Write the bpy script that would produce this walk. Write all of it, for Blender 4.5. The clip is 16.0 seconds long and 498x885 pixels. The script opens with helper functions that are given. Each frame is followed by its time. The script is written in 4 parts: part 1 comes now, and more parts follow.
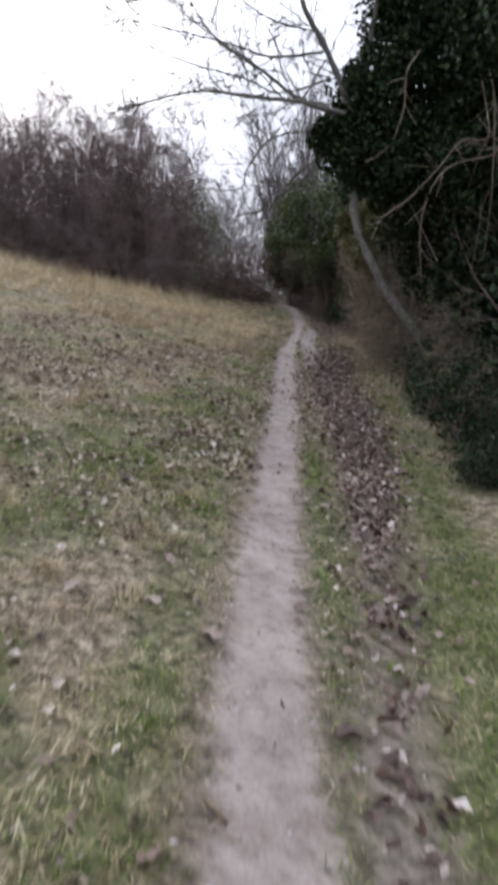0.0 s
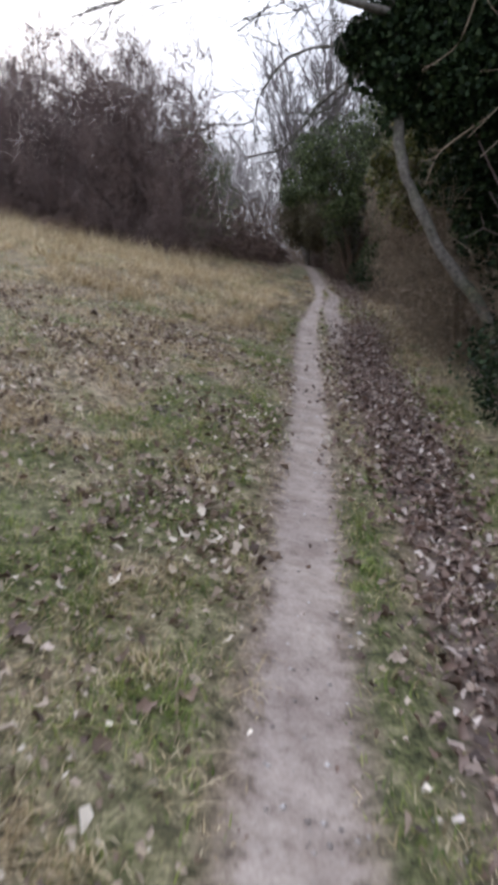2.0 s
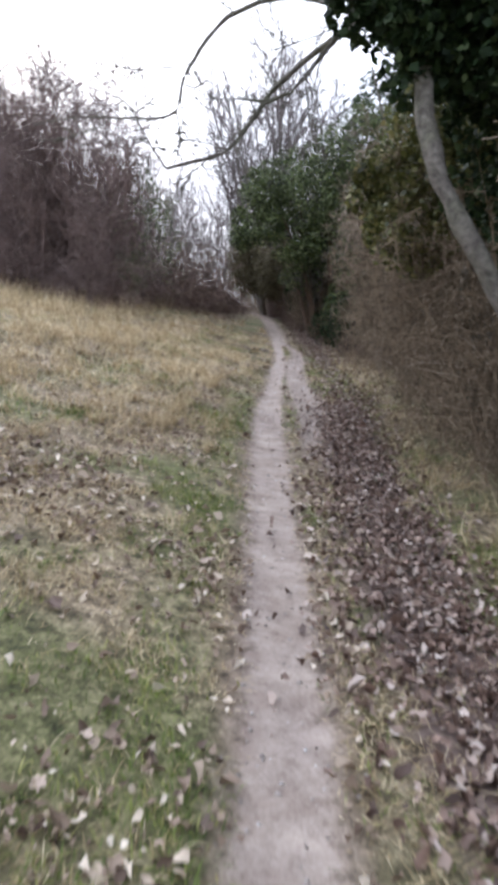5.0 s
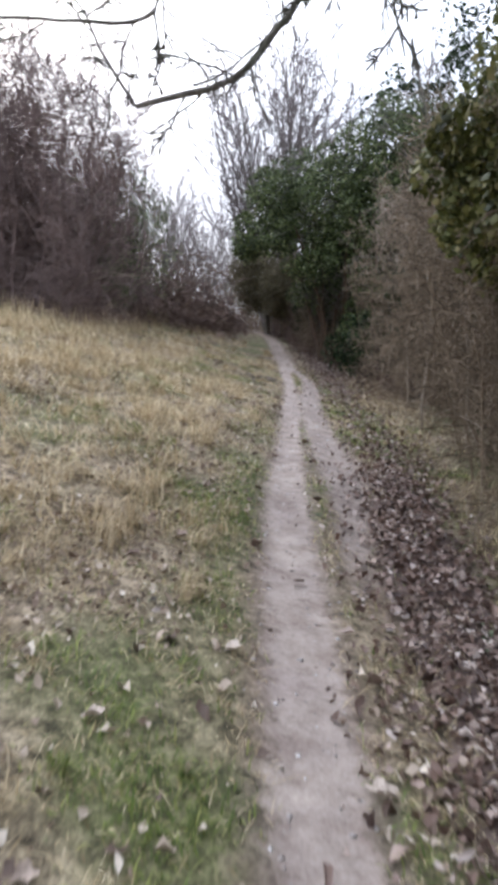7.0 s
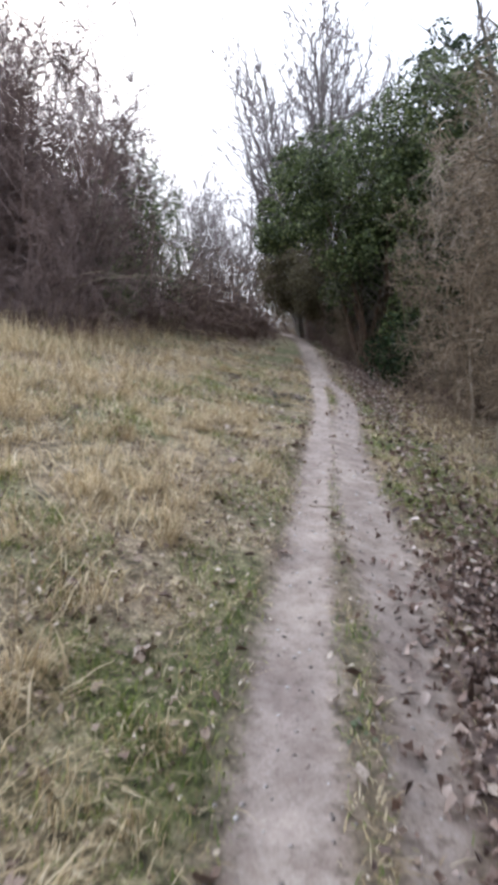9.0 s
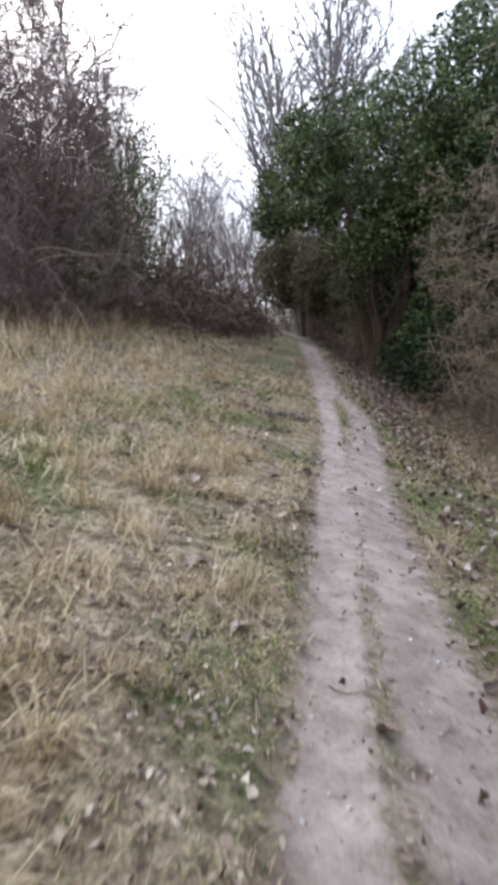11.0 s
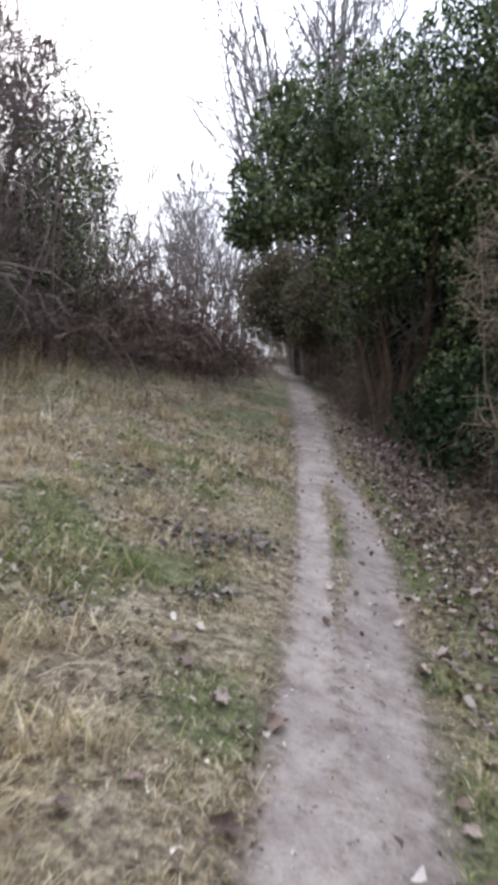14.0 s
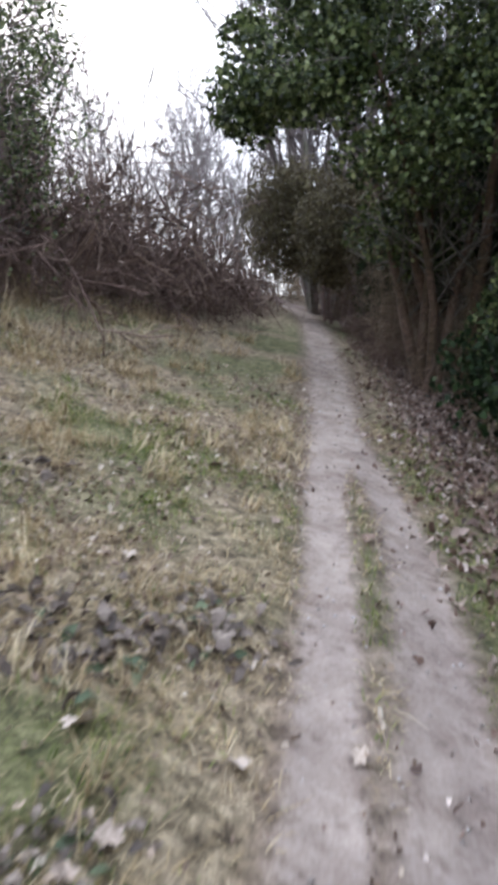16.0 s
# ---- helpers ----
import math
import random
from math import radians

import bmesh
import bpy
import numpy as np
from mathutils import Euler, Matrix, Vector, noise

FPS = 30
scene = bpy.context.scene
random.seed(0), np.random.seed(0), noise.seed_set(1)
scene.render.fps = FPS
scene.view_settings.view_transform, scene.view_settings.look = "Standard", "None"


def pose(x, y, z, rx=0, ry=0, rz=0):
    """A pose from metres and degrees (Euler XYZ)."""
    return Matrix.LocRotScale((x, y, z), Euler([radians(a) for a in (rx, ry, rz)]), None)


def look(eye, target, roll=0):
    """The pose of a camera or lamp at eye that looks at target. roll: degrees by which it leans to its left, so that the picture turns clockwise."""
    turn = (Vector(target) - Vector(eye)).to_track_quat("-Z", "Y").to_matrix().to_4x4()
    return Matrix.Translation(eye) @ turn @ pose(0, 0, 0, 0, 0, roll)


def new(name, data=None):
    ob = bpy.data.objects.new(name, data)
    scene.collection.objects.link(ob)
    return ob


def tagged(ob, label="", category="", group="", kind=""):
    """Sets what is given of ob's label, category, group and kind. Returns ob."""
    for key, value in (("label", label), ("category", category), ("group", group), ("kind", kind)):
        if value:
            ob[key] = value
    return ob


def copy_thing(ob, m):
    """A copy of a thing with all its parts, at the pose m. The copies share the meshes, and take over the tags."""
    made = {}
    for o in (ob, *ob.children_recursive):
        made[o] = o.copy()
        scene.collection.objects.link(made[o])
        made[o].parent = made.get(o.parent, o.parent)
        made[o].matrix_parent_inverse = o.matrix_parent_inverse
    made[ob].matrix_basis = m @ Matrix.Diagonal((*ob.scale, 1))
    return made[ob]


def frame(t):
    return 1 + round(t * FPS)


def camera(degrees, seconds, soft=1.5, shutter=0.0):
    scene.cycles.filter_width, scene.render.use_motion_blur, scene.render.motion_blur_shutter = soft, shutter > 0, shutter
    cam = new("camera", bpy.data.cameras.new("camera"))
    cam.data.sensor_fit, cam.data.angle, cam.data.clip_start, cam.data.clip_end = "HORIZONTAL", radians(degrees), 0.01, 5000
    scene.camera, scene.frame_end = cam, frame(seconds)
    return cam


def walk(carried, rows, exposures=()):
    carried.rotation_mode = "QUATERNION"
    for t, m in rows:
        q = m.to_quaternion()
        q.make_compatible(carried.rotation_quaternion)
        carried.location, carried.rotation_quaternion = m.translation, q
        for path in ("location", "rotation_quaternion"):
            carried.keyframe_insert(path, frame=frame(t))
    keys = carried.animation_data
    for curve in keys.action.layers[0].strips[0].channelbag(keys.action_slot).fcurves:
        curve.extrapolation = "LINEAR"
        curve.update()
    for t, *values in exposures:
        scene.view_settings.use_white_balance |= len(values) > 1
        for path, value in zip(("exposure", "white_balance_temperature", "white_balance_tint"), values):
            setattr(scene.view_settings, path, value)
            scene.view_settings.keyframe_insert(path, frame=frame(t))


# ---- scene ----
cam = camera(39.9, 16.0, soft=5.0, shutter=0.45)
PATH = [
    (0.0, 0.000, 0.000, 1.450, 83.20, -0.00, 0.00),
    (0.5, 0.000, 0.529, 1.550, 86.50, 0.15, 0.39),
    (1.0, -0.016, 1.160, 1.551, 84.50, 1.83, 0.18),
    (1.5, -0.022, 1.745, 1.584, 81.20, 0.46, 0.45),
    (2.0, 0.032, 2.328, 1.727, 79.90, 0.45, 1.26),
    (2.5, -0.049, 3.152, 1.754, 77.20, 0.72, -1.60),
    (3.0, 0.059, 3.754, 1.965, 84.21, -0.32, 2.35),
    (3.5, 0.065, 4.414, 2.028, 83.10, 1.32, -0.76),
    (4.0, 0.140, 5.032, 2.057, 82.60, 2.27, -2.89),
    (6.5, 0.270, 8.100, 2.425, 85.10, -0.00, -1.10),
    (7.0, 0.261, 8.863, 2.478, 84.80, -0.01, -2.40),
    (7.5, 0.426, 9.469, 2.545, 86.10, 1.54, -3.04),
    (8.0, 0.402, 10.080, 2.611, 83.80, -0.54, -1.56),
    (8.5, 0.546, 10.790, 2.633, 85.40, 1.93, -0.86),
    (9.0, 0.650, 11.284, 2.756, 84.90, 1.58, 0.97),
    (11.5, 0.733, 14.367, 3.095, 84.20, -0.45, 0.65),
    (12.0, 0.791, 14.939, 3.283, 83.21, 1.28, 2.10),
    (12.5, 0.884, 15.516, 3.399, 84.71, 0.38, 2.18),
    (13.0, 0.955, 16.134, 3.441, 82.70, -0.03, -1.50),
    (13.5, 1.154, 16.663, 3.443, 85.10, -1.03, -0.21),
    (14.0, 1.177, 17.230, 3.430, 86.70, -1.53, 0.94),
    (14.5, 1.260, 17.865, 3.387, 83.30, 0.62, 1.46),
    (15.0, 1.293, 18.378, 3.438, 82.01, -1.31, 2.32),
    (15.5, 1.304, 18.936, 3.461, 80.11, 0.38, 3.28),
    (16.0, 1.375, 19.541, 3.480, 81.91, -1.09, 2.61),
]
walk(cam, [(t, pose(x, y, z, rx, ry, rz)) for t, x, y, z, rx, ry, rz in PATH],
     exposures=[(0.0, -0.55, 5790, 14), (1.5, -0.48, 5790, 14), (2.5, -0.31, 5790, 13.5), (3.1, 0.03, 5790, 13), (4.0, 0.09, 5790, 13), (7.0, 0.06, 5790, 12.5), (9.0, 0.1, 5790, 12), (13.0, 0.0, 5690, 12), (14.0, 0.06, 5690, 12), (15.0, 0.22, 5690, 12), (16.0, 0.22, 5690, 12)])

# ---- daylight: an overcast winter sky ----
world = bpy.data.worlds.new("overcast")
scene.world = world
world.use_nodes = True
wn = world.node_tree
wn.nodes.clear()
sky = wn.nodes.new("ShaderNodeTexSky")
sky.sky_type = "NISHITA"
sky.sun_disc = False
sky.sun_elevation = radians(32)
sky.sun_rotation = radians(-25)
sky.dust_density = 4.0
sky_light = wn.nodes.new("ShaderNodeBackground")
sky_light.inputs["Strength"].default_value = 0.05
wn.links.new(sky.outputs["Color"], sky_light.inputs["Color"])
cloud = wn.nodes.new("ShaderNodeBackground")
cloud.inputs["Strength"].default_value = 1.0
cloud_coord = wn.nodes.new("ShaderNodeTexCoord")
cloud_noise = wn.nodes.new("ShaderNodeTexNoise")
cloud_noise.inputs["Scale"].default_value = 1.6
cloud_noise.inputs["Detail"].default_value = 5.0
cloud_ramp = wn.nodes.new("ShaderNodeValToRGB")
cloud_ramp.color_ramp.elements[0].position = 0.3
cloud_ramp.color_ramp.elements[0].color = (0.84, 0.87, 0.95, 1)
cloud_ramp.color_ramp.elements[1].position = 0.7
cloud_ramp.color_ramp.elements[1].color = (1.0, 1.0, 1.0, 1)
wn.links.new(cloud_coord.outputs["Generated"], cloud_noise.inputs["Vector"])
wn.links.new(cloud_noise.outputs["Fac"], cloud_ramp.inputs["Fac"])
wn.links.new(cloud_ramp.outputs["Color"], cloud.inputs["Color"])
sky_dir = wn.nodes.new("ShaderNodeSeparateXYZ")
wn.links.new(cloud_coord.outputs["Generated"], sky_dir.inputs[0])
overhead = wn.nodes.new("ShaderNodeMapRange")
overhead.inputs["From Min"].default_value = 0.0
overhead.inputs["From Max"].default_value = 1.0
overhead.inputs["To Min"].default_value = 0.75
overhead.inputs["To Max"].default_value = 3.0
wn.links.new(sky_dir.outputs["Z"], overhead.inputs["Value"])
wn.links.new(overhead.outputs["Result"], cloud.inputs["Strength"])
both = wn.nodes.new("ShaderNodeAddShader")
wout = wn.nodes.new("ShaderNodeOutputWorld")
wn.links.new(sky_light.outputs[0], both.inputs[0])
wn.links.new(cloud.outputs[0], both.inputs[1])
wn.links.new(both.outputs[0], wout.inputs["Surface"])

sun = new("sun", bpy.data.lights.new("sun", "SUN"))
sun.data.energy = 0.6
sun.data.angle = radians(25)
sun.data.color = (1.0, 0.96, 0.9)
sun.matrix_world = look((-20, 30, 32), (0, 10, 0))


# ---- materials ----
def nodes_of(name):
    m = bpy.data.materials.new(name)
    m.use_nodes = True
    nt = m.node_tree
    return m, nt, nt.nodes["Principled BSDF"]


def noise_node(nt, scale, detail=4.0, rough=0.6):
    n = nt.nodes.new("ShaderNodeTexNoise")
    n.inputs["Scale"].default_value = scale
    n.inputs["Detail"].default_value = detail
    n.inputs["Roughness"].default_value = rough
    geo = nt.nodes.new("ShaderNodeNewGeometry")
    nt.links.new(geo.outputs["Position"], n.inputs["Vector"])
    return n


def ramp_node(nt, source, stops):
    r = nt.nodes.new("ShaderNodeValToRGB")
    e = r.color_ramp.elements
    while len(e) < len(stops):
        e.new(0.5)
    for i, (p, c) in enumerate(stops):
        e[i].position = p
        e[i].color = (*c, 1)
    nt.links.new(source, r.inputs["Fac"])
    return r


def mix_node(nt, fac, a, b, blend="MIX"):
    m = nt.nodes.new("ShaderNodeMix")
    m.data_type = "RGBA"
    m.blend_type = blend
    for value, socket in ((fac, m.inputs[0]), (a, m.inputs[6]), (b, m.inputs[7])):
        if isinstance(value, (int, float)):
            socket.default_value = value
        elif isinstance(value, tuple):
            socket.default_value = (*value, 1)
        else:
            nt.links.new(value, socket)
    return m.outputs[2]


def math_node(nt, op, a, b=0.0, clamp=False):
    m = nt.nodes.new("ShaderNodeMath")
    m.operation = op
    m.use_clamp = clamp
    for value, socket in ((a, m.inputs[0]), (b, m.inputs[1])):
        if isinstance(value, (int, float)):
            socket.default_value = value
        else:
            nt.links.new(value, socket)
    return m.outputs[0]


def bump_node(nt, bsdf, height, strength, distance):
    b = nt.nodes.new("ShaderNodeBump")
    b.inputs["Strength"].default_value = strength
    b.inputs["Distance"].default_value = distance
    nt.links.new(height, b.inputs["Height"])
    nt.links.new(b.outputs["Normal"], bsdf.inputs["Normal"])


def piece_material(name, stops, rough=0.7, patch=2.0, patch_tint=(0.75, 0.75, 0.75), sheen=0.0, through_light=0.0):
    """Colour varied from piece to piece, and in larger patches."""
    m, nt, bsdf = nodes_of(name)
    geo = nt.nodes.new("ShaderNodeNewGeometry")
    per_piece = ramp_node(nt, geo.outputs["Random Per Island"], stops)
    n = noise_node(nt, patch, 3.0)
    shade = ramp_node(nt, n.outputs["Fac"], [(0.35, patch_tint), (0.65, (1, 1, 1))])
    colour = mix_node(nt, 1.0, per_piece.outputs["Color"], shade.outputs["Color"], "MULTIPLY")
    nt.links.new(colour, bsdf.inputs["Base Color"])
    bsdf.inputs["Roughness"].default_value = rough
    bsdf.inputs["Specular IOR Level"].default_value = 0.3 + sheen
    if through_light:
        out = nt.nodes["Material Output"]
        tl = nt.nodes.new("ShaderNodeBsdfTranslucent")
        nt.links.new(colour, tl.inputs["Color"])
        mx = nt.nodes.new("ShaderNodeMixShader")
        mx.inputs[0].default_value = through_light
        nt.links.new(bsdf.outputs[0], mx.inputs[1])
        nt.links.new(tl.outputs[0], mx.inputs[2])
        nt.links.new(mx.outputs[0], out.inputs["Surface"])
    return m


def bark_material(name, dark, light, scale=18.0):
    m, nt, bsdf = nodes_of(name)
    n = noise_node(nt, scale, 6.0, 0.7)
    big = noise_node(nt, 2.2, 3.0)
    c = ramp_node(nt, n.outputs["Fac"], [(0.35, dark), (0.65, light)])
    g = ramp_node(nt, big.outputs["Fac"], [(0.45, (1, 1, 1)), (0.7, (0.62, 0.72, 0.5))])
    nt.links.new(mix_node(nt, 1.0, c.outputs["Color"], g.outputs["Color"], "MULTIPLY"), bsdf.inputs["Base Color"])
    bsdf.inputs["Roughness"].default_value = 0.85
    bump_node(nt, bsdf, n.outputs["Fac"], 0.6, 0.02)
    return m


def ground_material():
    m, nt, bsdf = nodes_of("hillside_ground")
    zone = nt.nodes.new("ShaderNodeAttribute")
    zone.attribute_name = "zones"
    split = nt.nodes.new("ShaderNodeSeparateColor")
    nt.links.new(zone.outputs["Color"], split.inputs["Color"])
    fine = noise_node(nt, 70.0, 6.0, 0.75)
    mid = noise_node(nt, 13.0, 6.0, 0.7)
    large = noise_node(nt, 1.7, 4.0)
    turf_a = ramp_node(nt, mid.outputs["Fac"], [(0.34, (0.045, 0.033, 0.022)), (0.5, (0.22, 0.172, 0.115)), (0.66, (0.45, 0.37, 0.26))])
    turf_b = ramp_node(nt, mid.outputs["Fac"], [(0.34, (0.035, 0.038, 0.016)), (0.5, (0.12, 0.122, 0.054)), (0.68, (0.25, 0.235, 0.125))])
    patch = ramp_node(nt, large.outputs["Fac"], [(0.45, (0, 0, 0)), (0.65, (1, 1, 1))])
    green = math_node(nt, "ADD", math_node(nt, "MULTIPLY", patch.outputs["Color"], 0.3), split.outputs["Blue"], True)
    turf_mix = mix_node(nt, green, turf_a.outputs["Color"], turf_b.outputs["Color"])
    grain = ramp_node(nt, fine.outputs["Fac"], [(0.32, (0.25, 0.24, 0.24)), (0.5, (0.95, 0.95, 0.95)), (0.68, (1.7, 1.68, 1.62))])
    turf = mix_node(nt, 1.0, turf_mix, grain.outputs["Color"], "MULTIPLY")
    dirt = ramp_node(nt, fine.outputs["Fac"], [(0.28, (0.275, 0.223, 0.187)), (0.5, (0.367, 0.306, 0.26)), (0.75, (0.465, 0.402, 0.35))])
    damp = ramp_node(nt, large.outputs["Fac"], [(0.35, (0.78, 0.765, 0.78)), (0.6, (1, 1, 1))])
    scuff = ramp_node(nt, mid.outputs["Fac"], [(0.3, (0.7, 0.68, 0.68)), (0.48, (1, 1, 1)), (0.7, (1.08, 1.08, 1.08))])
    dirt_a = mix_node(nt, 1.0, dirt.outputs["Color"], damp.outputs["Color"], "MULTIPLY")
    worn_patch = noise_node(nt, 5.0, 3.0)
    tread_tone = ramp_node(nt, worn_patch.outputs["Fac"], [(0.35, (0.78, 0.75, 0.74)), (0.52, (1, 1, 1)), (0.7, (1.16, 1.16, 1.17))])
    dirt_b = mix_node(nt, 1.0, dirt_a, tread_tone.outputs["Color"], "MULTIPLY")
    dirt_c = mix_node(nt, 1.0, dirt_b, scuff.outputs["Color"], "MULTIPLY")
    mould = ramp_node(nt, mid.outputs["Fac"], [(0.3, (0.06, 0.04, 0.033)), (0.55, (0.16, 0.118, 0.102)), (0.75, (0.28, 0.22, 0.195))])
    wobble = math_node(nt, "MULTIPLY", math_node(nt, "SUBTRACT", mid.outputs["Fac"], 0.5), 1.1)
    litter_edge = math_node(nt, "ADD", split.outputs["Green"], wobble)
    litter_f = ramp_node(nt, litter_edge, [(0.35, (0, 0, 0)), (0.65, (1, 1, 1))])
    base = mix_node(nt, litter_f.outputs["Color"], turf, mould.outputs["Color"])
    track_edge = math_node(nt, "ADD", split.outputs["Red"], math_node(nt, "MULTIPLY", wobble, 1.0))
    track_f = ramp_node(nt, track_edge, [(0.12, (0, 0, 0)), (0.8, (1, 1, 1))])
    rim = ramp_node(nt, track_edge, [(0.1, (1, 1, 1)), (0.35, (0.78, 0.74, 0.7)), (0.55, (0.82, 0.79, 0.76)), (0.9, (1, 1, 1))])
    worn = mix_node(nt, track_f.outputs["Color"], base, dirt_c)
    nt.links.new(mix_node(nt, 1.0, worn, rim.outputs["Color"], "MULTIPLY"), bsdf.inputs["Base Color"])
    bsdf.inputs["Roughness"].default_value = 0.92
    bsdf.inputs["Specular IOR Level"].default_value = 0.25
    bump_node(nt, bsdf, math_node(nt, "ADD", fine.outputs["Fac"], mid.outputs["Fac"]), 0.5, 0.025)
    return m


GROUND = ground_material()
STRAW = piece_material("straw", [(0.0, (0.17, 0.12, 0.062)), (0.3, (0.455, 0.354, 0.198)), (0.65, (0.675, 0.55, 0.335)), (1.0, (0.85, 0.745, 0.53))], 0.65, 1.5, (0.72, 0.69, 0.66), 0.0, 0.32)
GREEN_GRASS = piece_material("green_grass", [(0.0, (0.06, 0.095, 0.016)), (0.5, (0.15, 0.215, 0.036)), (0.85, (0.29, 0.33, 0.08)), (1.0, (0.5, 0.46, 0.18))], 0.55, 1.5, (0.7, 0.7, 0.62), 0.1, 0.3)
DEAD_LEAF = piece_material("dead_leaf", [(0.0, (0.05, 0.028, 0.02)), (0.35, (0.17, 0.105, 0.075)), (0.65, (0.3, 0.21, 0.165)), (0.87, (0.47, 0.375, 0.315)), (1.0, (0.7, 0.61, 0.54))], 0.55, 3.0, (0.7, 0.68, 0.68), 0.2, 0.1)
FIELD_LEAF = piece_material("scattered_dead_leaf", [(0.0, (0.08, 0.05, 0.036)), (0.3, (0.21, 0.148, 0.105)), (0.6, (0.37, 0.285, 0.21)), (0.85, (0.53, 0.44, 0.34)), (1.0, (0.75, 0.67, 0.55))], 0.6, 3.0, (0.75, 0.73, 0.72), 0.15, 0.1)
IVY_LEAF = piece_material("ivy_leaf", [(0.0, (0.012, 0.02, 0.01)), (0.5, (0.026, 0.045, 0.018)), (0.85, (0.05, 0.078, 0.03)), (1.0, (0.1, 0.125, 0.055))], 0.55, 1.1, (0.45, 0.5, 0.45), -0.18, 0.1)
# the strong dark patch tint paints in depth, like shaded gaps in the crown
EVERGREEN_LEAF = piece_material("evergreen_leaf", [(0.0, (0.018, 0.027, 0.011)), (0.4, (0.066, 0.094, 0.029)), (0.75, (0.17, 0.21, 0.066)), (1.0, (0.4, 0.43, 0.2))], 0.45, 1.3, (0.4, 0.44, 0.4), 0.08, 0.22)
OLIVE_IVY = piece_material("olive_ivy_leaf", [(0.0, (0.04, 0.048, 0.012)), (0.45, (0.12, 0.13, 0.036)), (0.8, (0.22, 0.215, 0.065)), (1.0, (0.34, 0.29, 0.13))], 0.5, 1.1, (0.55, 0.55, 0.5), 0.1, 0.2)
BRONZE_LEAF = piece_material("bronze_leaf", [(0.0, (0.06, 0.04, 0.025)), (0.6, (0.13, 0.1, 0.055)), (1.0, (0.2, 0.17, 0.09))], 0.6, 1.5, (0.7, 0.7, 0.7), 0.1, 0.2)
BROWN_LEAF = piece_material("brown_hanging_leaf", [(0.0, (0.06, 0.046, 0.026)), (0.6, (0.135, 0.112, 0.058)), (1.0, (0.22, 0.19, 0.095))], 0.65, 1.5, (0.65, 0.65, 0.62), 0.1, 0.2)
BARK = bark_material("grey_bark", (0.07, 0.06, 0.05), (0.23, 0.205, 0.175))
PALE_BARK = bark_material("far_bark", (0.15, 0.125, 0.115), (0.27, 0.235, 0.22), 9.0)
DARK_TWIG = piece_material("purple_brown_twig", [(0.0, (0.125, 0.082, 0.068)), (0.6, (0.22, 0.158, 0.14)), (1.0, (0.31, 0.242, 0.222))], 0.8, 0.8, (0.68, 0.68, 0.69))
TAN_TWIG = piece_material("tan_twig", [(0.0, (0.11, 0.08, 0.05)), (0.5, (0.24, 0.18, 0.118)), (0.9, (0.4, 0.32, 0.23)), (1.0, (0.54, 0.46, 0.37))], 0.8, 0.9, (0.58, 0.56, 0.53))
RED_TWIG = piece_material("bramble_stem", [(0.0, (0.1, 0.06, 0.048)), (0.6, (0.2, 0.135, 0.108)), (1.0, (0.37, 0.28, 0.22))], 0.8, 0.9, (0.6, 0.58, 0.57))
FAR_TWIG = piece_material("far_twig", [(0.0, (0.16, 0.13, 0.125)), (1.0, (0.27, 0.235, 0.225))], 0.85, 0.6, (0.8, 0.8, 0.8))
RUST_BARK = bark_material("rusty_brown_bark", (0.05, 0.032, 0.022), (0.17, 0.105, 0.07))
VINE = piece_material("pale_vine", [(0.0, (0.13, 0.1, 0.072)), (0.5, (0.28, 0.23, 0.175)), (1.0, (0.5, 0.43, 0.34))], 0.8, 1.2, (0.6, 0.58, 0.56))
STONE = piece_material("chalk_pebble", [(0.0, (0.2, 0.17, 0.15)), (0.7, (0.4, 0.36, 0.33)), (1.0, (0.66, 0.63, 0.6))], 0.8, 4.0, (0.8, 0.8, 0.8))


# ---- mesh helpers ----
rng = np.random.default_rng(11)


def mesh_from(name, verts, tris, material, smooth=False):
    verts, tris = np.asarray(verts, np.float32), np.asarray(tris, np.int32)
    me = bpy.data.meshes.new(name)
    me.vertices.add(len(verts))
    me.vertices.foreach_set("co", verts.ravel())
    me.loops.add(tris.size)
    me.loops.foreach_set("vertex_index", tris.ravel())
    w = tris.shape[1]
    me.polygons.add(len(tris))
    me.polygons.foreach_set("loop_start", np.arange(0, tris.size, w, dtype=np.int32))
    me.polygons.foreach_set("loop_total", np.full(len(tris), w, dtype=np.int32))
    if smooth:
        me.polygons.foreach_set("use_smooth", np.ones(len(tris), dtype=bool))
    me.update(calc_edges=True)
    me.materials.append(material)
    return me


def part(name, me, parent, label=""):
    ob = new(name, me)
    ob.parent = parent
    if label:
        ob["label"] = label
    return ob


def unit(v):
    return v / np.maximum(np.linalg.norm(v, axis=-1, keepdims=True), 1e-9)


def grow(starts, dirs, lens, rads, k=4, wander=0.2, lift=0.0, taper=0.25):
    """Polylines of k points from each start: points (n, k, 3) and radii (n, k)."""
    n = len(starts)
    pts = np.zeros((n, k, 3))
    pts[:, 0] = starts
    d = unit(np.asarray(dirs, float))
    for i in range(1, k):
        d = unit(d + wander * rng.normal(size=(n, 3)) + np.array([0, 0, lift]))
        pts[:, i] = pts[:, i - 1] + d * (np.asarray(lens) / (k - 1))[:, None]
    return pts, np.asarray(rads)[:, None] * np.linspace(1, taper, k)[None, :]


